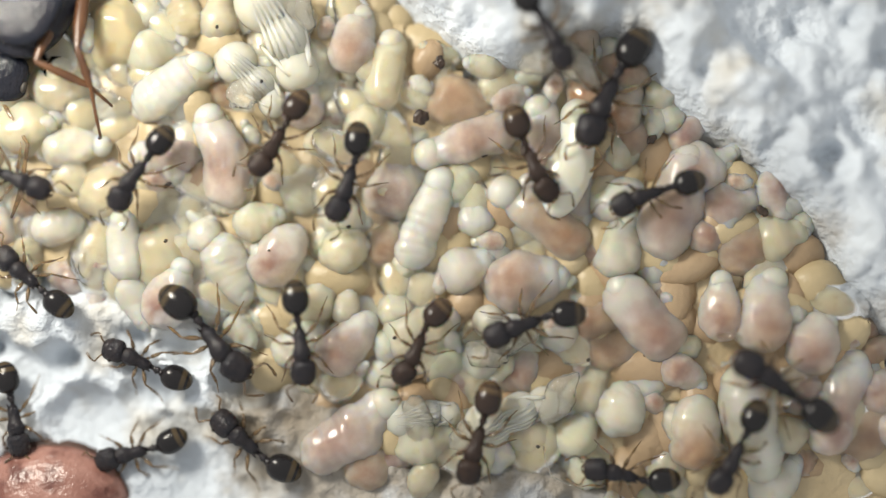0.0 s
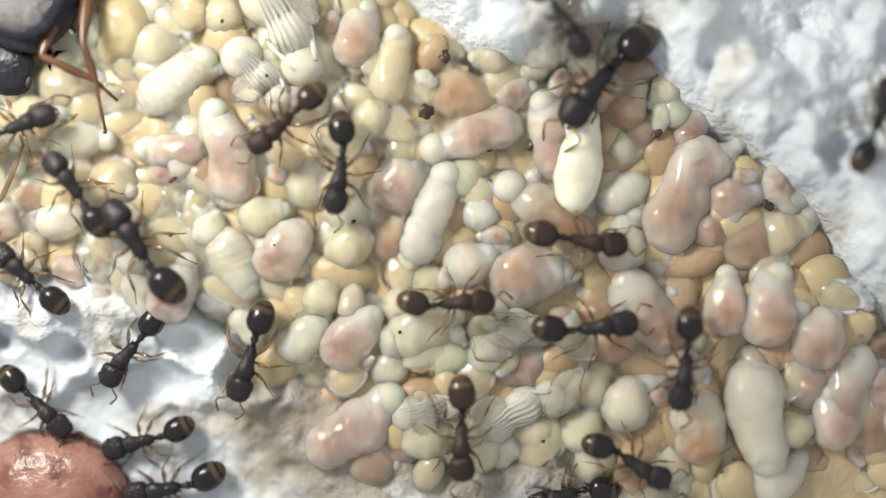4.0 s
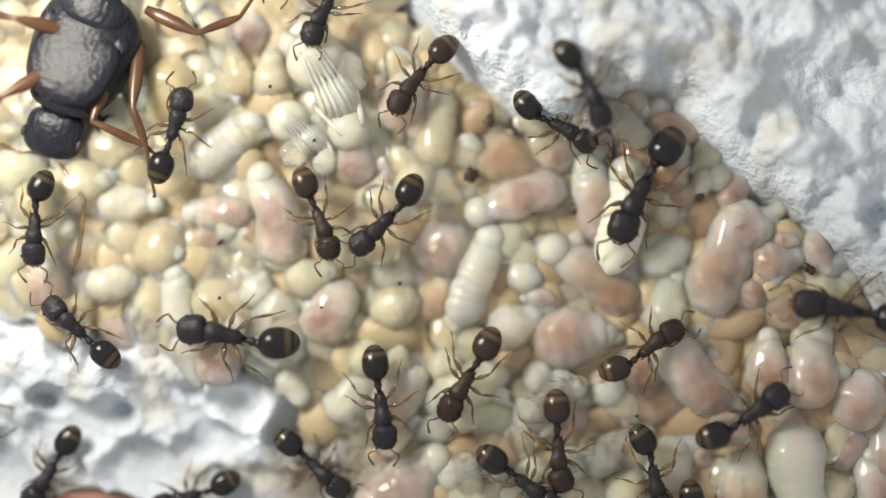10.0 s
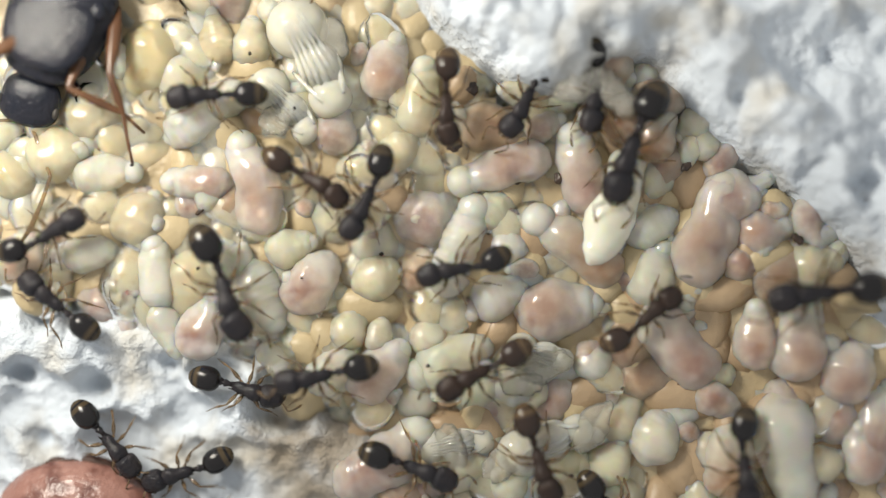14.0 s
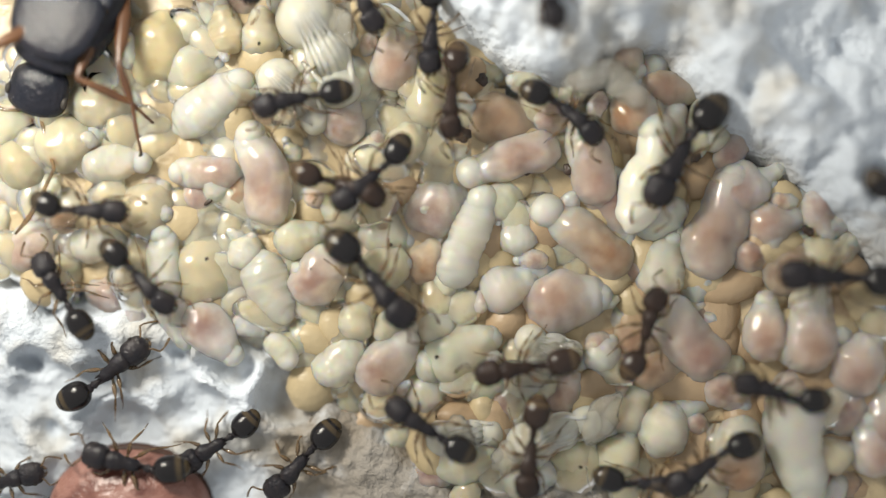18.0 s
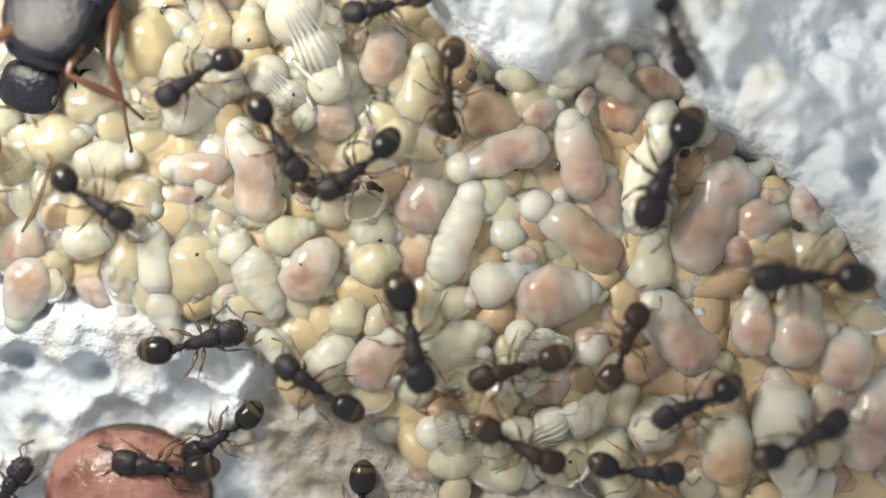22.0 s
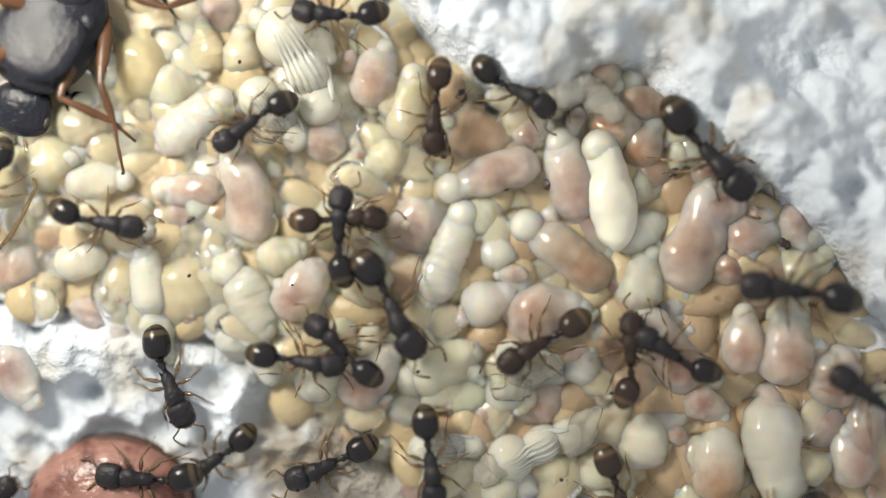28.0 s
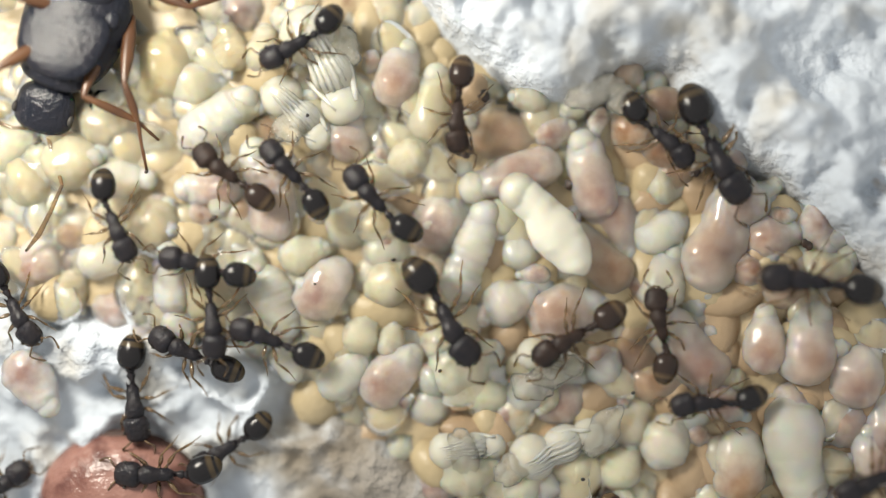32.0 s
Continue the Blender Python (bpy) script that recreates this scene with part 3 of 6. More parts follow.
larva("c", 3.39, -4.67, 1.35, 1.13, 70, 0, 0.03, 0.1)
pupa(-4.11, 5.51, 2.75, -62, 0.25, 0)
pupa(-4.78, 4.28, 1.95, -45, 0.20, 0)
pupa(1.67, -4.18, 2.20, 25, 0.15, 20)
pupa(-0.55, -4.18, 1.70, 10, 0.15, 0)
pupa(1.56, -1.91, 1.50, -12, 0.20, 0)
# grubs lying a little lower between them
larva("p", 6.49, 2.01, 1.71, 1.31, 10, 0, -0.07, 0.2)
larva("p", 10.09, -3.77, 2.45, 1.22, 72, 0, -0.07, 0.2)
larva("w", 5.23, -3.41, 1.34, 0.80, 20, 0, -0.12, 0.2)
larva("c", 2.37, -4.73, 1.46, 1.13, 10, 0, -0.12, 0.2)
larva("w", 1.20, -2.73, 1.66, 1.37, -10, 0, -0.12, 0.2)
larva("w", 2.01, -2.44, 1.46, 0.80, 10, 0, -0.12, 0.2)
larva("p", 0.66, -3.34, 1.19, 1.07, 40, 0, -0.22, 0.2)
larva("p", 2.09, -2.99, 1.78, 1.34, 30, 0, -0.32, 0.2)
dragged = [larva("p", -2.34, -4.53, 2.82, 1.37, 35, 60, 0.1, 0.5)]
dragged.append(larva("o", -1.84, -5.44, 1.43, 1.34, 60, 0, -0.1, 0.2))
larva("p", -1.20, 1.51, 1.71, 1.60, 30, 0, -0.27, 0.2)
larva("c", -3.60, 1.51, 1.41, 1.25, 60, 0, -0.27, 0.2)
larva("c", -2.84, 2.80, 1.41, 1.25, 20, 0, -0.32, 0.2)
larva("c", -2.49, 0.80, 1.49, 1.25, -10, 0, -0.27, 0.2)
larva("c", -3.41, 4.70, 1.34, 1.25, -60, 0, -0.12, 0.2)
larva("c", -5.31, 4.80, 1.13, 1.07, 0, 0, -0.12, 0.2)
larva("c", -7.34, 4.99, 1.56, 1.37, 20, 0, -0.22, 0.2)
larva("y", -9.63, 4.09, 1.86, 1.55, 10, 0, -0.32, 0.2)
larva("c", -12.49, 0.87, 1.78, 1.37, 60, 0, -0.32, 0.2)
larva("c", -12.06, 3.44, 1.78, 1.49, 20, 0, -0.22, 0.2)
larva("p", -8.99, -1.41, 1.93, 1.25, 80, 0, -0.42, 0.2)
larva("c", -4.49, -1.70, 1.34, 1.13, 20, 0, -0.37, 0.2)
larva("g", 4.51, 3.59, 1.49, 1.25, 60, 0, 0.08, 0.2)
larva("c", 4.51, 2.44, 1.19, 1.04, 0, 0, -0.12, 0.2)
larva("o", 4.80, 2.73, 1.63, 1.34, 10, 0, -0.32, 0.2)
larva("p", 3.23, 1.44, 2.23, 1.25, -60, 0, -0.27, 0.2)
larva("p", 7.23, 1.16, 1.78, 1.49, 20, 0, -0.22, 0.2)
larva("o", 7.80, 0.16, 1.78, 1.49, 60, 0, -0.27, 0.2)
larva("p", 6.94, 0.30, 1.63, 1.04, 0, 0, -0.12, 0.2)
larva("c", 8.51, 0.30, 1.63, 1.34, 10, 0, -0.22, 0.2)
larva("c", 3.80, -5.56, 1.34, 1.19, 20, 0, -0.32, 0.2)
larva("w", 8.37, -5.84, 1.78, 1.28, 40, 40, -0.17, 0.2)
larva("c", 5.80, -5.41, 1.49, 1.25, 30, 0, -0.27, 0.2)
larva("p", 7.94, -3.13, 1.49, 1.28, 30, 0, -0.22, 0.2)
larva("p", 9.23, -3.70, 1.49, 1.28, -40, 0, -0.27, 0.2)
larva("o", 10.80, -4.56, 2.08, 1.49, 60, 0, -0.27, 0.2)
larva("p", 11.09, -3.56, 1.63, 1.28, 20, 0, -0.22, 0.2)
larva("o", 9.80, -1.41, 1.63, 1.34, -40, 0, -0.32, 0.2)
larva("w", 5.51, -0.41, 1.34, 1.13, 10, 0, -0.22, 0.2)
larva("o", 3.94, -1.84, 1.63, 1.34, 0, 0, -0.32, 0.2)
larva("c", 3.66, -3.56, 1.63, 1.34, 60, 0, -0.27, 0.2)
larva("c", 3.09, -2.84, 1.34, 0.89, 10, 0, -0.22, 0.2)
larva("w", 1.37, 0.01, 1.34, 1.13, -40, 0, -0.22, 0.2)
larva("c", 0.09, -2.84, 1.63, 1.37, 20, 0, -0.32, 0.2)
larva("w", -1.34, -3.13, 1.34, 1.25, 30, 0, -0.32, 0.2)
larva("c", 0.37, -4.27, 1.49, 1.34, -20, 0, -0.32, 0.2)
larva("p", -1.20, -5.13, 1.49, 1.25, 30, 0, -0.32, 0.2)

# grubs deeper in the pile
rng = random.Random(11)
laid, buried = [], []
while len(laid) < 175:
    x, y = rng.uniform(-13.2, 12.6), rng.uniform(-7.2, 7.4)
    if float(inside(x, y)) < 0.15 or any((x - a) ** 2 + (y - b) ** 2 < 0.9 for a, b in laid) and rng.random() < 0.985:
        continue
    laid.append((x, y))
    rosy = 1 / (1 + math.exp(-(x - y * 0.6) / 3))
    kind = rng.choices("cwypo", (0.8, 0.4, 0.9 - rosy * 0.6, 0.3 + rosy * 0.3, 0.5 + rosy * 0.9))[0]
    grub = larva(kind, x, y, rng.uniform(1.1, 1.75), rng.uniform(0.9, 1.15), rng.uniform(0, 360), rng.choice((0, 40, 70)), rng.uniform(-0.8, -0.35), 0.05, rng.uniform(-25, 25), False)
    if grub.location.z < (-0.5 + float(sag(x, y))) * MM:
        buried.append(grub)


# grubs heaped against the rim and spilling over it
rng = random.Random(31)
EDGE = ((0.2, 5.2), (0.9, 4.6), (1.9, 4.5), (3.2, 4.8), (3.9, 5.0), (4.6, 4.5), (5.3, 3.9), (5.8, 3.2), (6.5, 2.75), (7.1, 2.3), (7.7, 1.9), (8.2, 1.5), (8.7, 0.9), (9.1, 0.3), (9.5, -0.4), (9.9, -1.1), (10.5, -1.8), (11.1, -2.6), (11.8, -3.3), (12.4, -4.1), (-0.6, -5.9), (1.4, -5.5), (3.6, -5.7), (4.7, -6.1), (-5.4, -2.2), (-7.8, -1.2), (-10.3, -0.6))
for x, y in EDGE:
    x, y = x + rng.uniform(-0.3, 0.3), y + rng.uniform(-0.3, 0.3)
    kind = rng.choice("pcow") if y > -5 and x > 0 else rng.choice("cwyc")
    larva(kind, x, y, rng.uniform(1.0, 1.6), rng.uniform(0.65, 0.95), rng.uniform(0, 360), rng.choice((0, 40, 70)), rng.uniform(-0.15, 0.15) - 0.5 * float(sag(x, y)), 0.05, rng.uniform(-20, 20), rng.random() < 0.5)

# small young grubs lodged between the big ones
rng = random.Random(47)
young = []
while len(young) < 80:
    x, y = rng.uniform(-11.5, 11.5), rng.uniform(-5.8, 6.6)
    if float(inside(x, y)) < 0.3 or any((x - a) ** 2 + (y - b) ** 2 < 0.8 for a, b in young):
        continue
    young.append((x, y))
    length = rng.uniform(0.5, 0.95)
    kind = rng.choice("wcpp" if x > 2 else "wwcp")
    small = larva(kind, x, y, length, length * rng.uniform(0.55, 0.8), rng.uniform(0, 360), rng.choice((0, 40, 70)), rng.uniform(-0.05, 0.2), 0.1, rng.uniform(-25, 25), rng.random() < 0.6)
    tagged(small, "small young translucent ant larva lodged between bigger ones")


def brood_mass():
    """Small grubs too deep and many to count, filling the gaps of the pile; dark skins paint the gap shade."""
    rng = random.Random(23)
    skins = [YELLOW, GAP_SHADE, CREAM, GAP_SHADE_TAWNY]
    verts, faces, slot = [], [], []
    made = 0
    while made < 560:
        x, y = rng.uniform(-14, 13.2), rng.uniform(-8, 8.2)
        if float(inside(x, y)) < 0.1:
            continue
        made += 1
        # share of dark tawny skins grows to the lower right, painting its dimmer light
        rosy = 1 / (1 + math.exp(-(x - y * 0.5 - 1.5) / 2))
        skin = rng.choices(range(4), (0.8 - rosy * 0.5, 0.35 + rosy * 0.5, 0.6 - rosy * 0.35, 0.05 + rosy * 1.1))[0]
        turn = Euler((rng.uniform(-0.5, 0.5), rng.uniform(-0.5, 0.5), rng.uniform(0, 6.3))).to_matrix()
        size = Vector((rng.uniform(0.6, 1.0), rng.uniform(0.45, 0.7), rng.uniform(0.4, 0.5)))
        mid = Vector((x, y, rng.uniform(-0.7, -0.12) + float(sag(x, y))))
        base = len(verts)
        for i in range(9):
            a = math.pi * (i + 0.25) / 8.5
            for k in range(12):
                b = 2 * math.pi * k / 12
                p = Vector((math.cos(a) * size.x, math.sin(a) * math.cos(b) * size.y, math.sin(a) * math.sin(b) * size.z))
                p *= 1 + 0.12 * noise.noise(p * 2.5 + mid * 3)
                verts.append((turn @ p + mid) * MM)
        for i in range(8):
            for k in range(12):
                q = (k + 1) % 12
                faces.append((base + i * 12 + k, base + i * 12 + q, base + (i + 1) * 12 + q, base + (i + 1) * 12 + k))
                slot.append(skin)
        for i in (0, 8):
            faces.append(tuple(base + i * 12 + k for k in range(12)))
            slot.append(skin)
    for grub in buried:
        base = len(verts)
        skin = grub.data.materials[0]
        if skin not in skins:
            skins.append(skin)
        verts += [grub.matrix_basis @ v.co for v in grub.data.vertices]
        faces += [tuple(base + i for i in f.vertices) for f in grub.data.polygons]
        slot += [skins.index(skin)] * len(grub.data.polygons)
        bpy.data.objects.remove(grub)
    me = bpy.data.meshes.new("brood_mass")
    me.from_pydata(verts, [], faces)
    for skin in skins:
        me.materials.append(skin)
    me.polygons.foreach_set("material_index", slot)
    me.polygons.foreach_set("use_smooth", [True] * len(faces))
    tagged(new("brood_mass", me), "mass of small cream and gap-shaded grubs deep in the pile", "brood", kind="stuff")


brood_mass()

# ---- ants ----


def leg_mesh(side, forward, reach, thick, drop, material):
    """Swollen femur, thinner tibia folded at the knee and a fine tarsus, from the coxa at the part's origin to a foot drop below it."""
    out = Vector((forward, side, 0)).normalized()
    turn = 0.9 if forward > 0.3 else (-0.35 if forward > -0.5 else -0.75)
    shin = Vector((out.x + turn, out.y * 0.75, 0)).normalized()
    hip = out * reach * 0.1 + Vector((0, 0, -0.03))
    knee = out * reach * 0.52 + Vector((0, 0, 0.10 * reach))
    ankle = knee + shin * reach * 0.42 + Vector((0, 0, -0.10 * reach - drop * 0.78))
    toe = ankle + (shin + out * 0.5).normalized() * reach * 0.30 + Vector((0, 0, -drop * 0.22))
    pts, rad = [], []
    for a, b, prof in ((Vector((0, 0, 0)), hip, (0.9, 1.0, 0.8)), (hip, knee, (0.7, 1.35, 1.2, 0.6)), (knee, ankle, (0.5, 0.62, 0.85, 0.55)), (ankle, toe, (0.36, 0.3, 0.3, 0.22))):
        for k, r in enumerate(prof):
            pts.append(a.lerp(b, 0.96 * k / (len(prof) - 1)))
            rad.append(r * thick)
    return sweep(pts, rad, 7)


def antenna_mesh(side, s=1.0):
    pts = [(0, 0, 0), (0.16, side * 0.17, 0.06), (0.26, side * 0.33, 0.07), (0.36, side * 0.33, 0.02), (0.5, side * 0.28, -0.06), (0.64, side * 0.2, -0.14), (0.7, side * 0.17, -0.18)]
    return sweep([tuple(c * s for c in p) for p in pts], [r * s for r in (0.024, 0.028, 0.028, 0.024, 0.03, 0.04, 0.014)], 7)


def worker(body, tail, label):
    ob = empty("worker_ant")
    head = part("head", egg(0.70, 0.68, 0.5, 3.3, 0.05), body, ob, where=(0.97, 0, 0.42), turn=(0, 12, 0))
    for side in (-1, 1):
        part("mandible", sweep([(0.22, side * 0.14, -0.06), (0.32, side * 0.13, -0.08), (0.4, side * 0.06, -0.1), (0.42, side * 0.01, -0.1)], [0.06, 0.055, 0.04, 0.012], 7), LIMB, head)
        part("eye", egg(0.1, 0.06, 0.1), GRIT, head, where=(0.06, side * 0.33, 0.07))
        part("antenna", antenna_mesh(side), LIMB, head, where=(0.2, side * 0.08, 0.08))
    bm = sweep([(0.78, 0, 0.4), (0.72, 0, 0.42), (0.62, 0, 0.44), (0.5, 0, 0.47), (0.36, 0, 0.48), (0.26, 0, 0.455), (0.18, 0, 0.43), (0.06, 0, 0.43), (-0.06, 0, 0.415), (-0.15, 0, 0.38), (-0.2, 0, 0.34)],
               [0.07, 0.15, 0.235, 0.26, 0.235, 0.19, 0.17, 0.18, 0.17, 0.125, 0.06], 14, 0.86)
    for side in (-1, 1):
        sweep([(-0.12, side * 0.09, 0.46), (-0.22, side * 0.1, 0.53), (-0.27, side * 0.1, 0.55)], [0.04, 0.025, 0.005], 6, bm=bm)
    part("mesosoma", bm, body, ob)
    bm = sweep([(-0.15, 0, 0.34), (-0.3, 0, 0.36), (-0.42, 0, 0.42), (-0.5, 0, 0.37)], [0.07, 0.07, 0.12, 0.07], 10)
    part("petiole", bm, body, ob)
    part("postpetiole", egg(0.24, 0.25, 0.26, at=(-0.58, 0, 0.4)), body, ob)
    part("gaster", egg(0.96, 0.74, 0.64, 2.15, -0.1, lumps=0.006), tail, ob, where=(-1.03, 0, 0.42), turn=(0, -6, 0))
    for side in (-1, 1):
        for at_x, fore in ((0.42, 0.75), (0.2, -0.15), (0.04, -0.85)):
            part("leg", leg_mesh(side, fore, 0.80 if fore > -0.5 else 1.0, 0.048, 0.33, LIMB), LIMB, ob, where=(at_x, side * 0.13, 0.32))
    return tagged(ob, label, "worker ant", "worker ants on the brood")


def queen():
    ob = empty("queen_ant")
    part("thorax", egg(2.9, 2.35, 1.8, 2.4, 0.1, 20, 24), QUEENLY, ob, where=(0, 0, 1.5))
    part("scutellum", egg(0.95, 1.45, 0.9, 2.6), QUEENLY, ob, where=(-1.0, 0, 2.08))
    part("scutum", egg(1.8, 2.0, 0.55, 2.8, 0.1), QUEENLY, ob, where=(0.3, 0, 2.2), turn=(6, -8, 0))
    part("pronotum", egg(0.62, 1.5, 0.8, 2.2), QUEENLY, ob, where=(1.12, 0, 1.72))
    for side in (-1, 1):
        part("wing_scar", egg(0.5, 0.4, 0.36), QUEENLY, ob, where=(-0.45, side * 0.82, 2.05))
    head = part("head", egg(1.15, 1.35, 0.95, 3.0, -0.05, 16, 20), QUEENLY, ob, where=(1.85, 0.0, 1.15), turn=(0, 22, 6))
    for side in (-1, 1):
        part("eye", egg(0.26, 0.14, 0.26), GRIT, head, where=(0.1, side * 0.64, 0.15))
        part("mandible", sweep([(0.45, side * 0.3, -0.15), (0.68, side * 0.28, -0.2), (0.85, side * 0.12, -0.24), (0.88, side * 0.02, -0.25)], [0.14, 0.13, 0.09, 0.03], 8), QUEEN_LIMB, head)
    feeler = part("antenna", sweep([(0, 0, 0), (0.25, 0.35, 0.25), (0.5, 0.75, 0.5), (0.65, 0.95, 0.62), (1.2, 1.05, 0.9), (1.75, 1.1, 1.1), (2.2, 1.05, 1.25)], [0.045, 0.05, 0.05, 0.04, 0.05, 0.065, 0.03], 8), LIMB, head, where=(0.5, 0.15, 0.1))
    part("antenna", sweep([(0, 0, 0), (0.15, -0.45, 0.05), (0.1, -0.95, 0.0), (0.25, -1.1, -0.1), (0.6, -1.2, -0.3), (0.95, -1.2, -0.5)], [0.045, 0.05, 0.05, 0.04, 0.06, 0.03], 8), LIMB, head, where=(0.5, -0.15, 0.1))
    part("petiole", egg(0.5, 0.7, 0.8), QUEENLY, ob, where=(-1.75, 0, 1.15))
    part("postpetiole", egg(0.5, 0.95, 0.9), QUEENLY, ob, where=(-2.15, 0, 1.15))
    part("gaster", egg(4.2, 3.3, 2.9, 2.1, 0.1, 22, 26, lumps=0.012), QUEEN_GASTER, ob, where=(-4.3, 0, 1.5))
    return ob, head, feeler


def queen_leg(ob, coxa, knee, ankle, toe, bend_out):
    """Thick femur, spindle tibia and a jointed thin tarsus."""
    pts, rad = [], []
    mid = tuple((a + b) / 2 + c for a, b, c in zip(ankle, toe, bend_out))
    for a, b, prof in ((coxa, knee, (0.10, 0.16, 0.15, 0.07)), (knee, ankle, (0.06, 0.09, 0.105, 0.06)), (ankle, mid, (0.045, 0.05, 0.04, 0.036)), (mid, toe, (0.036, 0.042, 0.032, 0.036))):
        for f, r in zip((0.0, 0.3, 0.65, 0.96), prof):
            pts.append(tuple(p + (q - p) * f for p, q in zip(a, b)))
            rad.append(r)
    part("leg", sweep(pts, rad, 9), QUEEN_LIMB, ob, "reddish brown glossy leg")


DARK_WORKER = worker(CUTICLE, GASTER, "glossy black-brown worker ant with pale gaster rings, walking over the brood")
PALE_WORKER = worker(CUTICLE_PALE, GASTER_PALE, "lighter brown young worker ant with a ringed gaster, tending the brood")
unused = [DARK_WORKER, PALE_WORKER]


def ant(kind, size, head_turn, tail_turn):
    """A worker of that size, its head and gaster turned sideways by that many degrees."""
    ob = unused.pop(unused.index(kind)) if kind in unused else copy_thing(kind, Matrix.Identity(4))
    ob.scale = (size, size, size)
    for o in ob.children:
        if o.name.startswith("head"):
            o.matrix_basis = pose(0.97 * MM, head_turn * 0.003 * MM, 0.42 * MM, 0, 12, head_turn)
        elif o.name.startswith("gaster"):
            o.matrix_basis = pose(-0.62 * MM, 0, 0.4 * MM, 0, 0, tail_turn) @ pose(-0.41 * MM, 0, 0.02 * MM, 0, -6, 0)
    return ob


ant_a1 = ant(DARK_WORKER, 0.88, 20, 0)
ant_w1 = ant(DARK_WORKER, 0.90, -14, 16)
ant_w2 = ant(PALE_WORKER, 0.86, -22, -3)
ant_w3 = ant(DARK_WORKER, 0.86, -3, -14)
ant_w5 = ant(DARK_WORKER, 1.09, 21, 17)
ant_w6 = ant(DARK_WORKER, 0.92, -12, -3)
ant_w7 = ant(DARK_WORKER, 0.86, 16, 8)
ant_w8 = ant(DARK_WORKER, 0.96, -2, 20)
ant_w9 = ant(DARK_WORKER, 0.86, 7, 15)
ant_w10 = ant(DARK_WORKER, 0.86, -8, 2)
ant_w11 = ant(DARK_WORKER, 0.87, -5, 2)
ant_w12 = ant(DARK_WORKER, 0.86, 0, -22)
ant_w13 = ant(PALE_WORKER, 0.86, -20, -23)
ant_w14 = ant(DARK_WORKER, 0.93, 4, -19)
ant_w15 = ant(DARK_WORKER, 0.86, 18, 22)
ant_w16 = ant(PALE_WORKER, 0.93, 11, 5)
ant_w17 = ant(PALE_WORKER, 0.91, 20, 0)
ant_w18 = ant(DARK_WORKER, 0.86, -15, 19)
ant_w19 = ant(DARK_WORKER, 1.14, 11, -9)
ant_w20 = ant(DARK_WORKER, 0.86, 15, -4)
ant_w21 = ant(DARK_WORKER, 1.07, 8, -3)
ant_w22 = ant(DARK_WORKER, 0.91, -8, 4)
ant_w23 = ant(DARK_WORKER, 0.86, -22, -24)
ant_w24 = ant(PALE_WORKER, 0.86, 19, -6)
ant_w25 = ant(DARK_WORKER, 0.86, 15, -17)
ant_w26 = ant(DARK_WORKER, 0.86, 15, 22)
ant_w27 = ant(DARK_WORKER, 0.86, 11, -23)
ant_w28 = ant(DARK_WORKER, 0.97, -1, -14)
ant_w29 = ant(DARK_WORKER, 0.87, 21, 12)

# the queen, her head towards the brood's near edge
the_queen, queen_head, queen_feeler = queen()
the_queen.matrix_basis = Matrix.LocRotScale((-10.3 * MM, 6.3 * MM, -0.4 * MM), Euler((0, 0, radians(-112))), (1.12, 1.12, 0.7))
to_queen = the_queen.matrix_basis.inverted()


def local(*points):
    return [tuple((to_queen @ (Vector((x * (1 - z / 31), y * (1 - z / 31), z)) * MM)) / MM) for x, y, z in points]


queen_leg(the_queen, *local((-9.6, 6.5, 0.6), (-10.3, 4.75, 1.1), (-8.9, 4.1, 0.8), (-8.35, 3.6, 0.5)), (0, 0, 0.1))
queen_leg(the_queen, *local((-9.05, 6.75, 0.6), (-9.25, 5.1, 1.1), (-8.9, 4.1, 0.9), (-8.65, 2.8, 0.5)), (0, 0, 0.1))
queen_leg(the_queen, *local((-8.9, 7.6, 1.0), (-7.6, 7.0, 1.1), (-6.5, 7.4, 0.8), (-5.6, 8.6, 0.5)), (0, 0, 0.1))
queen_leg(the_queen, *local((-11.1, 6.2, 1.0), (-12.6, 5.4, 1.5), (-13.4, 4.6, 0.9), (-14.3, 3.9, 0.4)), (0, 0, 0.1))
queen_leg(the_queen, *local((-10.8, 7.0, 1.0), (-12.3, 7.4, 1.5), (-13.4, 7.6, 0.9), (-14.6, 7.7, 0.4)), (0, 0, 0.1))
tagged(the_queen, "large glossy black queen ant with reddish legs beside the brood", "queen ant")

# prey at the plaster's edge
prey = empty("prey_insect")
part("shell", egg(4.2, 3.5, 2.2, 2.2, 0.05, 24, 28, lumps=0.01), PREY, prey, "reddish brown shiny shell", where=(0, 0, 0.1))
part("rim", sweep([(2.0 * math.cos(a), 1.72 * math.sin(a), 0.12) for a in np.linspace(0, 2 * math.pi, 40)], [0.16] * 40, 8), PREY_RIM, prey, "dark rim")
tagged(prey, "reddish brown shiny prey insect being dragged over plaster", "prey insect")

carried_white = larva("m", 3.0, 2.2, 3.0, 1.3, 80, 50, 0.45, 0.3)
carried_white.name = "carried_larva"
tagged(carried_white, "milky white ant larva carried in a worker's jaws")
carried_pink = larva("p", -6, -2, 1.9, 1.1, 60, 0, 0.35, 0.05)
carried_pink.name = "carried_larva"
tagged(carried_pink, "pinkish ant larva with a yellow tail dragged by a worker")

# dark specks of frass on the brood
rng = random.Random(4)
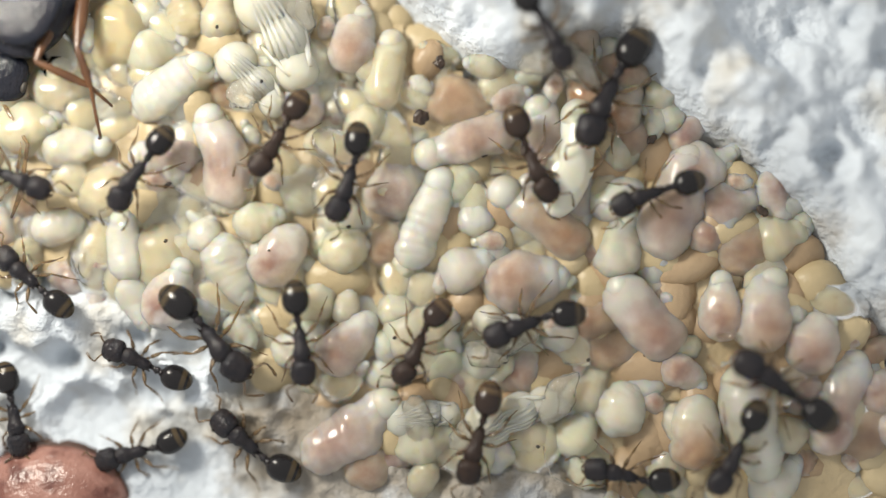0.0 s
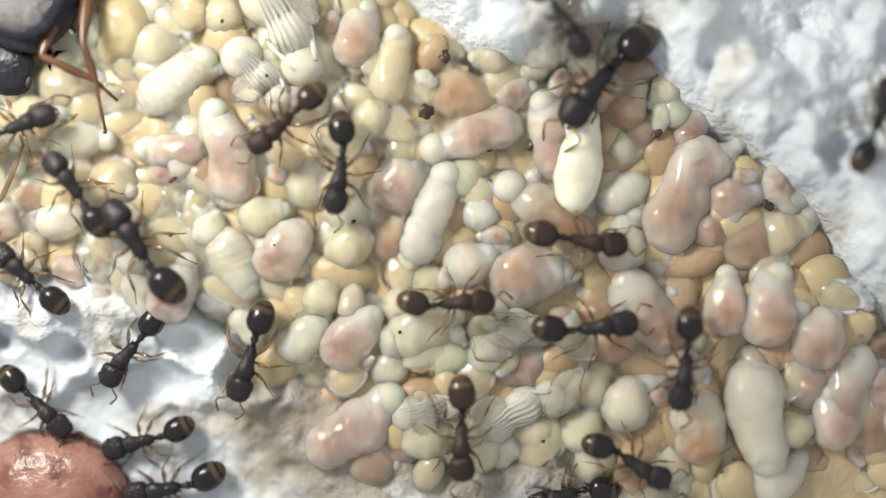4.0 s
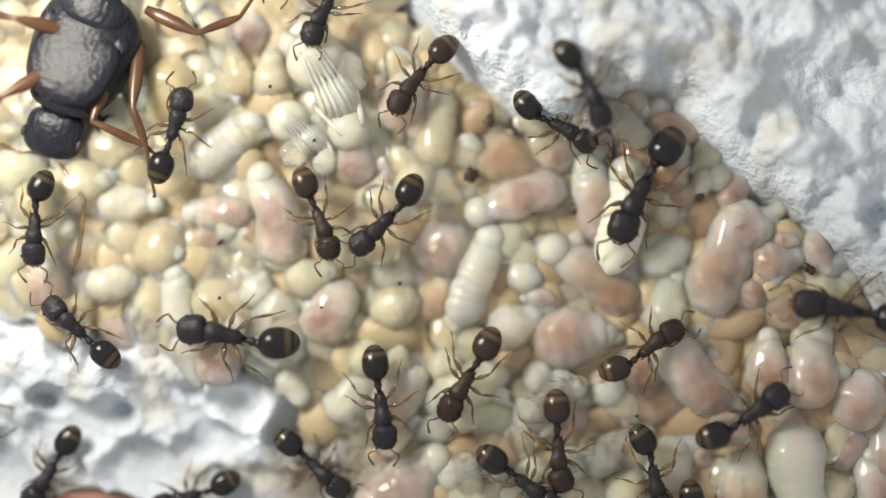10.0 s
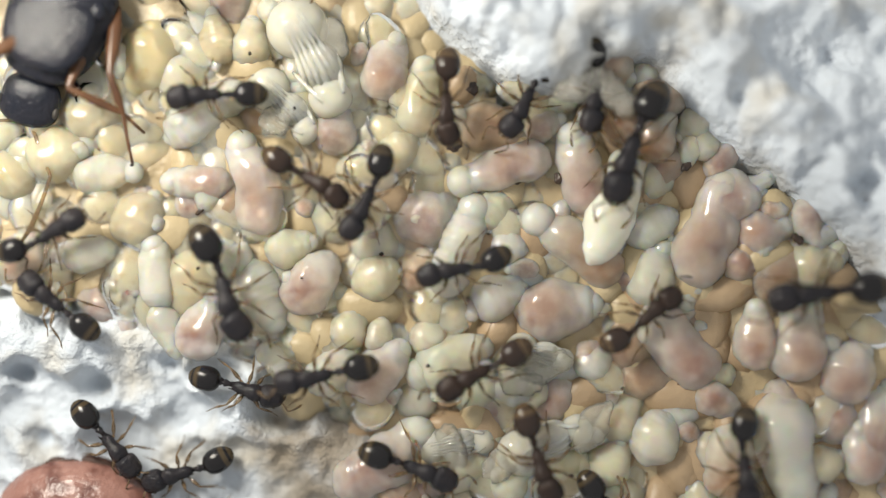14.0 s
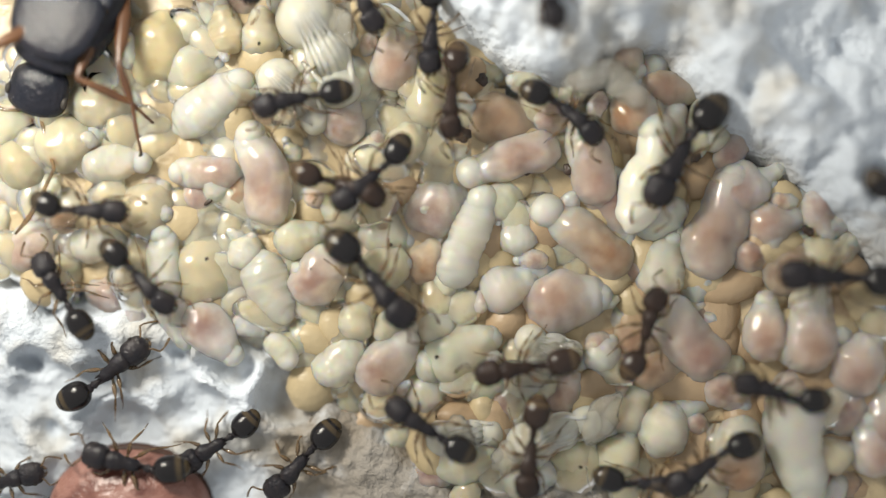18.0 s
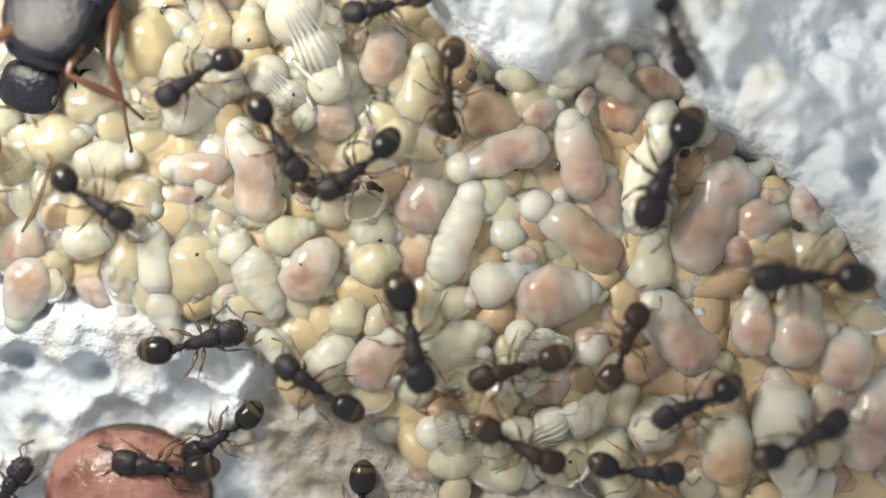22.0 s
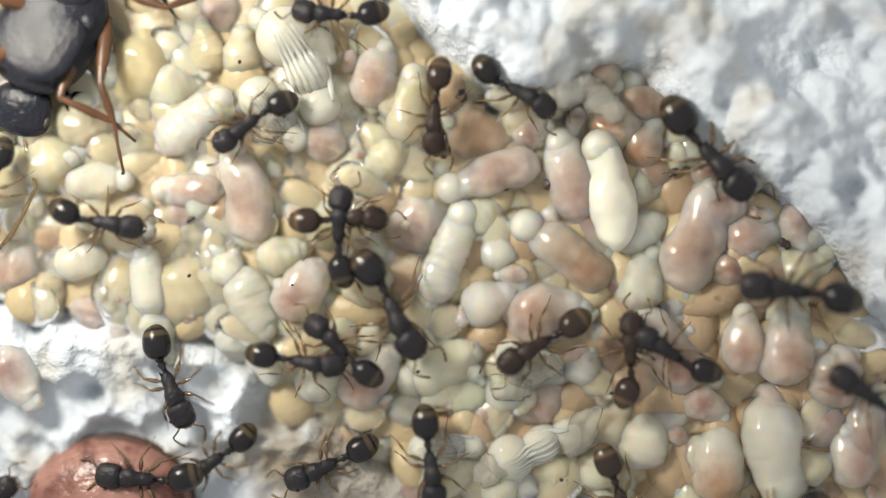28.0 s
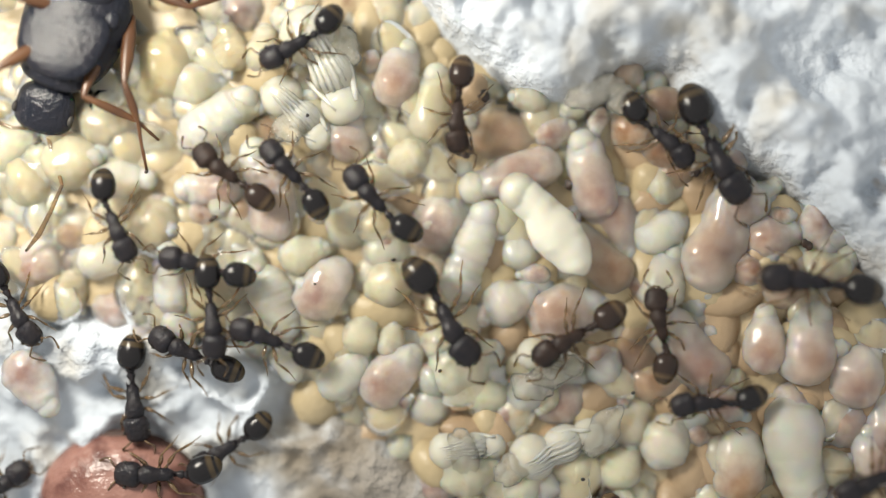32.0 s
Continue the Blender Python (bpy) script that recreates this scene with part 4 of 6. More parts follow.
for x, y in ((-6.87, 0.2), (-8.5, 2.75), (-4.5, 4.15), (-1.2, -2.2), (3.6, -2.75), (-5.6, 5.5), (2.35, -4.9), (-4.3, -0.05)):
    me = mesh_of(egg(0.11, 0.09, 0.08, rings=6, sides=8), "frass_speck", GRIT)
    tagged(new("frass_speck", me), "tiny dark round speck of frass on the brood", "speck", "frass specks").matrix_basis = pose(x * MM, y * MM, 0.62 * MM, 0, 0, rng.uniform(0, 180))


# crumpled shed skins, brown crumbs and a stray fibre in the pile
rng = random.Random(8)


def crumpled(name, label, category, material, x, y, z, long, wide, high, angle, rough, seed):
    bm = egg(long, wide, high, 2.0, 0.1, 18, 22)
    for v in bm.verts:
        p = v.co * 4.5 + Vector((seed, seed * 2.0, 0))
        v.co += v.co.normalized() * rough * noise.fractal(p, 0.8, 2.0, 3)
    ob = new(name, mesh_of(bm, name, material))
    ob.matrix_basis = pose(x * MM, y * MM, z * MM, 0, 0, angle)
    tagged(ob, label, category)


for n, (x, y, long, angle) in enumerate(((2.6, 4.7, 1.5, 20), (3.4, 4.4, 1.2, -40), (2.9, -3.7, 1.5, 60), (1.7, -2.2, 1.4, 15), (-0.6, -4.3, 1.3, -70), (0.7, -4.6, 1.2, 30), (-3.6, 5.9, 1.1, -60), (-4.9, 3.9, 1.0, 20), (1.1, -2.6, 1.1, -10))):
    crumpled("shed_skin", "crumpled translucent white shed skin on the brood", "shed skin", SKIN, x, y, 0.95 if y > 4.2 and x > 0 else 0.5, long, 0.75, 0.3, angle, 0.12, n * 3.7)
for n, (x, y, long) in enumerate(((-0.55, 3.3, 0.6), (-0.1, 4.7, 0.5), (5.2, 2.75, 0.4), (7.9, 0.9, 0.35), (9.1, -1.0, 0.4), (2.1, 2.5, 0.45), (-6.9, 1.6, 0.3), (-2.4, 0.65, 0.3), (1.0, 2.4, 0.3), (4.5, -1.5, 0.35), (5.1, -2.6, 0.3))):
    crumpled("soil_crumb", "small dark brown crumb lodged in the brood", "crumb", CRUMB, x, y, 0.22 + float(sag(x, y)), long * 0.7, long * 0.6, long * 0.3, rng.uniform(0, 180), 0.1, n * 2.3)
fibre = sweep([(2.5, -4.9, 0.5), (2.55, -5.3, 0.6), (2.7, -5.65, 0.55), (3.1, -5.85, 0.5), (3.5, -6.0, 0.4)], [0.02] * 5, 6)
tagged(new("fibre", mesh_of(fibre, "fibre", SKIN)), "fine white stray fibre curled over the brood edge", "fibre")


# ---- what moves ----
def at(t, x, y, z, heading):
    return t, x, y, z, heading


def stroll(who, rows):
    """Walk a worker along rows of seconds, millimetres and heading; her legs swing as she goes."""
    walk(who, [(t, pose(x * MM, y * MM, z * MM, 0, 0, h)) for t, x, y, z, h in rows])
    gone, steps = 0.0, []
    for a, b in zip(rows, rows[1:]):
        n = max(1, min(24, int((b[0] - a[0]) / 0.2)))
        for k in range(n):
            steps.append((a[0] + (b[0] - a[0]) * k / n, gone + k / n * math.hypot(b[1] - a[1], b[2] - a[2])))
        gone += math.hypot(b[1] - a[1], b[2] - a[2])
    steps.append((rows[-1][0], gone))
    if len(who.children) and gone > 6:
        legs = [o for o in who.children if o.name.startswith("leg")]
        for i, leg in enumerate(legs):
            base = leg.matrix_basis.copy()
            phase = math.pi * (i % 2) + (math.pi if i >= 3 else 0)
            walk(leg, [(t, base @ pose(0, 0, 0, 0, 0, 14 * math.sin(s * 5.0 + phase))) for t, s in steps])


def motions():
    stroll(ant_a1, [
        at(0, -7.44, 1.94, 0.66, -127), at(1, -7.74, 1.74, 0.66, -146), at(2, -7.80, 1.02, 0.66, -172), at(3, -9.10, 1.02, 0.66, -212),
        at(6, -8.80, 2.03, 0.66, -254), at(7, -8.38, 2.07, 0.66, -261), at(8, -8.45, 2.26, 0.66, -254), at(9, -8.33, 2.47, 0.66, -277),
        at(10, -7.96, 4.29, 0.66, -289), at(11, -7.84, 5.25, 0.66, -269), at(12, -7.61, 6.35, 0.66, -275), at(12.5, -7.68, 5.71, 0.66, -200),
        at(13, -7.75, 5.07, 0.66, -124), at(14, -6.41, 4.44, 0.66, -179), at(17, -5.01, 3.99, 0.66, -172), at(18, -4.54, 4.12, 0.66, -170),
        at(19, -4.38, 4.05, 0.66, -163), at(20, -4.68, 3.66, 0.66, -212), at(20.5, -4.76, 3.69, 0.66, -146), at(21, -4.84, 3.71, 0.66, -81),
        at(22, -4.83, 3.00, 0.66, -61), at(23, -4.64, 2.56, 0.66, -27), at(24, -4.67, 1.54, 0.66, -72), at(24.5, -4.61, -0.49, 0.66, -85),
        at(26.5, -4.88, -2.44, 0.50, -149), at(27.25, -4.50, -2.16, 0.57, -80), at(28, -4.13, -1.89, 0.65, -10), at(28.3333, -4.43, -1.89, 0.63, -67),
        at(28.6667, -4.73, -1.88, 0.61, -123), at(29, -5.03, -1.88, 0.58, -180), at(30, -5.38, -1.49, 0.59, -219), at(31, -5.35, -1.57, 0.59, -203),
        at(32, -5.26, -1.44, 0.61, -203)])
    stroll(ant_w1, [
        at(0, -2.27, 1.80, 0.66, -108), at(1, -2.33, 1.88, 0.66, -109), at(2, -2.35, 1.96, 0.66, -103), at(3, -2.62, 1.90, 0.66, -97),
        at(6, -2.61, 1.94, 0.66, -97), at(7, -2.40, 1.99, 0.66, -102), at(8, -2.54, 2.32, 0.66, -140), at(9, -2.59, 2.38, 0.66, -153),
        at(10, -2.64, 2.17, 0.66, -134), at(11, -2.65, 1.94, 0.66, -133), at(12, -2.61, 1.96, 0.66, -120), at(13, -2.60, 1.98, 0.66, -121),
        at(14, -2.65, 1.97, 0.66, -116), at(17, -2.91, 2.11, 0.66, -128), at(18, -2.77, 2.22, 0.66, -139), at(19, -2.74, 2.31, 0.66, -135),
        at(20, -2.68, 2.35, 0.66, -142), at(21, -2.70, 2.49, 0.66, -143), at(22, -2.84, 2.31, 0.66, -143), at(23, -2.76, 1.82, 0.66, -133),
        at(24, -2.69, 1.53, 0.66, -123), at(25.5, -2.45, 1.92, 0.66, -166), at(27, -2.21, 2.32, 0.66, -210), at(28, -3.12, 1.21, 0.66, -271),
        at(29, -3.30, 2.00, 0.66, -299), at(30, -2.96, 1.81, 0.66, -285), at(31, -2.87, 2.09, 0.66, -290), at(32, -2.70, 1.92, 0.66, -227)])
    stroll(ant_w2, [
        at(0, -4.01, 2.77, 0.66, -119), at(1, -3.96, 2.70, 0.66, -125), at(2, -4.02, 3.00, 0.66, -141), at(3, -4.01, 3.02, 0.66, -143),
        at(6, -3.90, 2.68, 0.66, -77), at(7, -3.90, 2.20, 0.66, -28), at(8, -3.55, 2.07, 0.66, -20), at(9, -4.60, 2.27, 0.66, -16),
        at(10, -4.36, 2.26, 0.66, -67), at(11, -4.14, 2.39, 0.66, -58), at(12, -4.36, 2.27, 0.66, -64), at(13, -4.20, 2.28, 0.66, -52),
        at(14, -4.12, 2.42, 0.66, -29), at(17, -3.47, 1.91, 0.66, -16), at(18, -3.54, 2.03, 0.66, -15), at(19, -3.38, 1.76, -0.34, -9),
        at(20, -3.32, 1.78, -0.34, 0), at(27, -3.60, 1.91, -0.34, -14), at(28, -3.07, 1.59, 0.66, 4), at(29, -4.38, 1.83, 0.66, 3),
        at(30, -5.02, 1.74, 0.66, -65), at(30.5, -5.39, 1.63, 0.66, -127), at(31, -5.75, 1.51, 0.66, -188), at(32, -6.32, 2.61, 0.66, -215)])
    stroll(ant_w3, [
        at(0, -4.40, 8.99, 0.59, -107), at(16, -5.36, 8.94, 0.57, -107), at(18, -5.48, 7.50, 0.65, -107), at(19, -5.59, 5.61, 0.66, -127),
        at(20, -6.10, 5.34, 0.66, -144), at(21, -7.31, 4.93, 0.66, -185), at(22, -6.82, 4.54, 0.66, -146), at(23, -7.17, 3.96, 0.66, -110),
        at(24, -6.44, 4.25, 0.66, -102), at(27, -5.76, 4.34, 0.66, -117), at(28, -5.23, 3.99, 0.66, -144), at(29, -5.14, 3.90, 0.66, -159),
        at(30, -4.82, 3.36, 0.66, -188), at(31, -4.64, 2.93, 0.66, -214), at(32, -4.77, 2.61, 0.66, -227)])
    stroll(ant_w5, [
        at(0, -5.77, -2.10, 0.35, -53), at(1, -5.64, -2.00, 0.44, -52), at(2, -5.33, -1.95, 0.52, -44), at(2.5, -6.59, -1.40, 0.52, -123),
        at(3, -7.85, -0.84, 0.54, -201), at(6, -6.61, 0.30, 0.66, -262), at(7, -6.75, 0.40, 0.66, -245), at(8, -6.57, 0.33, 0.66, -246),
        at(9, -6.83, 0.50, 0.66, -245), at(10, -6.41, -0.75, 0.61, -194), at(10.5, -6.44, -0.22, 0.64, -237), at(11, -6.48, 0.31, 0.66, -279),
        at(11.5, -6.37, 0.40, 0.66, -339), at(12, -6.27, 0.49, 0.66, -399), at(13, -6.29, 0.08, 0.66, -426), at(14, -6.18, -0.19, 0.65, -434),
        at(16.5, -4.93, -0.07, 0.66, -395), at(17, -4.19, -0.16, 0.66, -394), at(18, -2.74, -0.29, 0.66, -414), at(19, -1.89, -0.79, 0.66, -442),
        at(20, -1.78, -1.32, 0.66, -444), at(21, -1.62, -1.81, 0.66, -443), at(22, -1.56, -1.74, 0.66, -442), at(23, -1.62, -1.86, 0.66, -446),
        at(24, -1.60, -1.72, 0.66, -445), at(27, -1.65, -0.68, 0.66, -432), at(28, -1.84, -0.54, 0.66, -426), at(29, -1.53, -0.74, 0.66, -438),
        at(30, -1.22, -0.63, 0.66, -430), at(31, -1.17, -0.59, 0.66, -427), at(32, -1.10, -0.74, 0.66, -424)])
    stroll(ant_w6, [
        at(0, -3.50, -2.12, 0.65, -82), at(1, -4.57, -2.12, 0.60, -117), at(2, -5.10, -2.09, 0.54, -127), at(3, -5.25, -2.68, 0.28, -117),
        at(6, -3.40, -2.78, 0.60, -96), at(7, -3.16, -3.41, 0.48, -127), at(8, -3.68, -4.11, 0.05, -131), at(9, -3.58, -3.65, 0.26, -114),
        at(10, -2.81, -2.31, 0.65, -81), at(11, -3.45, -1.89, 0.65, -108), at(12, -4.30, -3.58, 0.13, -121), at(13, -4.25, -3.79, 0.08, -122),
        at(14, -3.73, -2.39, 0.63, -167), at(17, -4.66, -3.77, 0.04, -95), at(18, -4.58, -4.86, -0.19, -131), at(19, -4.56, -4.94, -0.20, -116),
        at(20, -4.19, -5.00, -0.18, -114), at(21, -3.60, -5.70, -0.16, -82), at(22, -2.81, -6.29, -0.09, -90), at(23, -0.82, -6.43, 0.10, -56),
        at(24, 0.81, -5.24, 0.48, -63), at(27, -1.05, -3.78, 0.64, -28), at(28, -0.90, -4.33, 0.60, -82), at(28.5, -1.63, -5.14, 0.15, -125),
        at(29, -2.35, -5.91, -0.05, -169), at(30, -4.76, -4.57, -0.17, -196), at(31, -5.22, -2.63, 0.29, -236), at(31.5, -6.02, -1.65, 0.45, -160),
        at(32, -6.82, -0.67, 0.61, -83)])
    stroll(ant_w7, [
        at(0, -7.48, -2.88, -0.09, 153), at(1, -7.43, -2.95, -0.11, 170), at(2, -7.40, -2.88, -0.10, 193), at(3, -7.48, -2.61, -0.06, 195),
        at(4.5, -8.27, -2.66, -0.07, 256), at(6, -9.07, -2.70, -0.10, 317), at(7, -7.53, -2.88, -0.10, 333), at(8, -5.95, -3.51, -0.06, 315),
        at(9, -5.26, -3.59, -0.01, 315), at(10, -4.52, -4.04, -0.01, 315), at(11, -5.58, -3.77, -0.05, 313), at(12, -5.48, -3.33, 0.02, 352),
        at(13, -5.47, -3.07, 0.09, 352), at(14, -5.88, -2.75, 0.09, 342), at(17, -7.98, -1.14, 0.41, 305), at(18, -8.44, -0.27, 0.61, 312),
        at(19, -9.24, -0.32, 0.59, 309), at(20, -9.93, 0.70, 0.65, 282), at(21, -10.49, 1.72, 0.66, 240), at(22, -12.10, 1.99, 0.66, 252),
        at(24, -12.69, 2.30, 0.66, 248), at(26.5, -11.79, 1.76, 0.66, 261), at(27, -11.09, 2.00, 0.66, 260), at(28, -11.65, 2.41, 0.66, 248),
        at(29, -12.78, 2.31, 0.66, 258), at(29.5, -12.46, 1.58, 0.66, 309), at(30, -12.14, 0.85, 0.65, 360), at(31, -12.31, 0.63, 0.64, 363),
        at(32, -11.80, -0.55, 0.32, 297)])
    stroll(ant_w8, [
        at(0, -4.81, -4.99, -0.22, 139), at(1, -4.80, -4.51, -0.17, 114), at(2, -6.03, -3.93, -0.17, 170), at(3, -6.95, -6.24, -0.30, 187),
        at(6, -6.93, -5.92, -0.29, 202), at(7, -6.83, -6.08, -0.30, 205), at(8, -6.78, -5.98, -0.29, 195), at(9, -6.83, -5.85, -0.29, 196),
        at(10, -6.71, -6.25, -0.30, 211), at(14, -6.89, -6.52, -0.30, 202), at(16.5, -8.00, -4.83, 0.23, 156), at(17, -8.07, -4.64, 0.25, 160),
        at(18, -8.68, -4.88, 0.22, 166), at(19, -8.92, -4.71, 0.24, 173), at(20, -8.27, -4.93, 0.22, 178), at(21, -7.78, -5.02, 0.21, 170),
        at(22, -7.71, -5.07, 0.21, 172), at(23, -7.77, -4.99, 0.21, 170), at(24, -7.68, -4.95, 0.22, 170), at(27, -7.92, -4.90, 0.22, 177),
        at(28, -7.94, -4.84, 0.23, 175), at(29, -8.13, -4.76, 0.24, 182), at(30, -8.09, -4.68, 0.24, 184), at(31, -8.18, -4.82, 0.23, 180),
        at(32, -8.02, -4.77, 0.24, 180)])
    stroll(ant_w9, [
        at(0, -7.66, -5.11, -0.29, -167), at(1, -7.51, -5.10, -0.29, -166), at(2, -7.53, -5.04, -0.29, -169), at(3, -7.54, -4.99, -0.29, -167),
        at(6, -7.73, -4.93, -0.28, -166), at(7, -7.61, -5.01, -0.29, -165), at(8, -7.71, -4.96, -0.28, -167), at(9, -7.78, -4.86, -0.27, -171),
        at(10, -7.61, -4.85, -0.27, -164), at(11, -7.39, -4.76, -0.26, -167), at(12, -7.41, -4.90, -0.28, -156), at(13, -7.26, -4.91, -0.28, -164),
        at(14, -7.28, -4.92, -0.28, -165), at(17, -6.69, -4.76, -0.26, -132), at(18, -6.66, -4.44, -0.24, -149), at(19, -6.45, -4.44, -0.23, -151),
        at(20, -6.32, -4.52, -0.24, -150), at(21, -6.29, -4.37, -0.22, -146), at(22, -6.34, -4.34, -0.22, -149), at(23, -6.31, -4.62, -0.25, -148),
        at(24, -6.33, -4.34, -0.22, -149), at(27, -6.30, -4.43, -0.23, -146), at(28, -6.30, -4.44, -0.23, -147), at(29, -6.40, -4.36, -0.22, -159),
        at(30, -6.69, -4.60, -0.24, -160), at(31, -6.64, -4.21, -0.21, -144), at(32, -6.49, -4.15, -0.20, -149)])
    stroll(ant_w10, [
        at(0, -10.81, -4.10, -0.22, -79), at(1, -10.20, -3.96, -0.20, -38), at(2, -10.05, -3.97, -0.21, -56), at(3, -10.14, -4.03, -0.21, -50),
        at(6, -10.63, -3.96, -0.21, -42), at(7, -10.27, -4.10, -0.23, -43), at(8, -10.90, -3.82, -0.19, -90), at(9, -10.96, -4.00, -0.21, -133),
        at(10, -11.25, -4.20, -0.21, -122), at(11, -11.03, -4.20, -0.22, -112), at(11.5, -10.42, -4.10, -0.20, -72), at(12, -9.80, -4.00, -0.21, -31),
        at(13, -9.52, -3.95, -0.20, -34), at(14, -9.21, -4.12, -0.21, -49), at(17, -12.18, -5.15, -0.30, -33), at(18, -12.14, -5.45, -0.30, 18),
        at(19, -12.11, -5.75, -0.30, 70), at(21, -11.79, -5.87, -0.30, 63), at(24, -12.10, -6.02, -0.30, 56), at(28, -12.26, -5.73, -0.30, 45),
        at(32, -12.50, -5.36, -0.30, 42)])
    stroll(ant_w11, [
        at(0, -10.17, -0.79, 0.35, 139), at(1, -10.11, -0.88, 0.30, 149), at(2, -10.23, -1.12, 0.19, 141), at(3, -10.40, -1.05, 0.22, 144),
        at(6, -10.38, -0.42, 0.50, 125), at(7, -10.24, -0.36, 0.53, 128), at(8, -10.08, -0.56, 0.48, 139), at(9, -10.44, -0.70, 0.37, 145),
        at(10, -10.34, -0.63, 0.41, 138), at(11, -10.42, -0.71, 0.35, 142), at(12, -10.40, -0.69, 0.38, 143), at(13, -10.33, -0.65, 0.41, 136),
        at(14, -10.31, -0.70, 0.39, 141), at(17, -10.12, -0.53, 0.48, 119), at(18, -10.41, -0.68, 0.39, 122), at(19, -11.57, -1.17, 0.10, 116),
        at(20, -11.62, -1.27, 0.07, 120), at(21, -12.97, -1.26, 0.02, 112), at(32, -13.60, -0.70, 0.20, 107)])
    stroll(ant_w12, [
        at(0, -10.66, 1.80, 0.66, -22), at(1, -11.09, 2.07, 0.66, -2), at(2, -10.90, 2.20, 0.66, -3), at(3, -10.32, 2.95, 0.66, 17),
        at(6, -11.65, 2.40, 0.66, 27), at(7, -10.45, 3.00, 0.66, 43), at(8, -11.09, 2.61, 0.66, 22), at(8.5, -11.07, 2.39, 0.66, -52),
        at(9, -11.04, 2.16, 0.66, -126), at(10, -11.36, 2.14, 0.66, -92), at(10.5, -11.21, 1.86, 0.66, -42), at(11, -11.06, 1.57, 0.66, 8),
        at(12, -10.80, 1.45, 0.66, 11), at(13, -10.53, 1.26, 0.66, 18), at(14, -10.55, 0.96, 0.66, 31), at(17, -9.90, 1.17, 0.66, 13),
        at(18, -9.86, 1.37, 0.66, -2), at(19, -10.14, 1.68, 0.66, -9), at(20, -10.11, 1.93, 0.66, -23), at(21, -12.44, 2.14, 0.66, -32),
        at(22, -9.36, 1.51, 0.66, -31), at(23, -9.46, 1.51, 0.66, -28), at(24, -9.39, 1.48, 0.66, -25), at(27, -9.38, 1.58, 0.66, -22),
        at(28, -9.02, 1.54, 0.66, -9), at(29, -9.25, 1.50, 0.66, -10), at(30, -9.40, 1.37, 0.66, -43), at(31, -9.18, 1.35, 0.66, -58),
        at(32, -9.25, 1.58, 0.66, -67)])
    stroll(ant_w13, [
        at(0, -0.58, -2.29, 0.66, -113), at(1, -1.19, -2.74, 0.66, -120), at(1.33333, -0.98, -2.40, 0.66, -66), at(1.66667, -0.76, -2.05, 0.66, -11),
        at(2, -0.53, -1.71, 0.66, 43), at(3, -0.14, -1.43, 0.66, 19), at(6, 1.16, -1.61, 0.66, 2), at(7, 3.38, -1.30, 0.66, 56),
        at(8, 3.69, -1.44, 0.66, 45), at(9, 3.67, -1.15, 0.66, 53), at(10, 3.73, -1.09, 0.66, 40), at(11, 3.90, -1.04, 0.66, 40),
        at(12, 3.80, -1.08, 0.66, 42), at(13, 3.95, -1.19, 0.66, 35), at(14, 4.07, -1.04, 0.66, 44), at(17, 3.68, -1.45, 0.66, 75),
        at(18, 3.88, -1.56, 0.66, 77), at(19, 3.70, -1.84, 0.66, 62), at(20, 3.73, -1.49, 0.66, 54), at(21, 4.02, -1.14, 0.66, 55),
        at(22, 3.64, -2.03, 0.66, 73), at(22.5, 3.70, -2.10, 0.66, -6), at(23, 3.77, -2.17, 0.66, -86), at(24, 3.49, -2.08, 0.66, -84),
        at(25, 3.52, -2.01, 0.66, -143), at(26, 3.55, -1.94, 0.66, -201), at(27, 3.58, -1.88, 0.66, -260), at(28, 4.02, -1.85, 0.66, -268),
        at(29, 4.23, -1.93, 0.68, -267), at(30, 4.18, -1.76, 0.68, -262), at(31, 4.31, -1.26, 0.69, -266), at(32, 4.25, -1.23, 0.68, -256)])
    stroll(ant_w14, [
        at(0, 2.16, -1.79, 0.66, -160), at(0.333333, 2.47, -1.65, 0.66, -215), at(0.666667, 2.78, -1.51, 0.66, -269), at(1, 3.10, -1.37, 0.66, -324),
        at(2, 3.48, -1.75, 0.66, -320), at(3, 3.19, -1.98, 0.66, -352), at(6, 4.56, -2.51, 0.71, -353), at(7, 5.19, -2.81, 0.76, -343),
        at(8, 5.76, -2.73, 0.81, -345), at(9, 6.09, -2.70, 0.84, -351), at(10, 6.20, -2.70, 0.86, -324), at(11, 6.20, -2.28, 0.86, -309),
        at(12, 6.25, -2.93, 0.87, -337), at(13, 7.10, -4.51, 0.98, -392), at(14, 6.45, -4.46, 0.89, -443), at(17, 6.37, -4.87, 0.88, -479),
        at(18, 5.42, -4.69, 0.76, -505), at(19, 6.17, -5.23, 0.83, -488), at(20, 6.83, -5.15, 0.94, -453), at(20.5, 7.24, -4.84, 1.00, -410),
        at(21, 7.65, -4.54, 1.07, -368), at(22, 7.87, -4.25, 1.09, -329), at(22.3333, 8.45, -3.81, 1.18, -271), at(22.6667, 9.03, -3.39, 1.23, -212),
        at(23, 9.61, -2.98, 1.21, -153), at(24, 11.10, -2.85, 0.95, -148), at(26.5, 9.58, -2.92, 1.21, -221), at(27, 9.60, -2.61, 1.20, -225),
        at(28, 9.77, -2.80, 1.20, -216), at(29, 10.16, -2.78, 1.17, -213), at(30, 10.42, -2.55, 1.07, -203), at(31, 8.47, -4.25, 1.17, -203),
        at(32, 9.47, -4.66, 1.22, -157)])
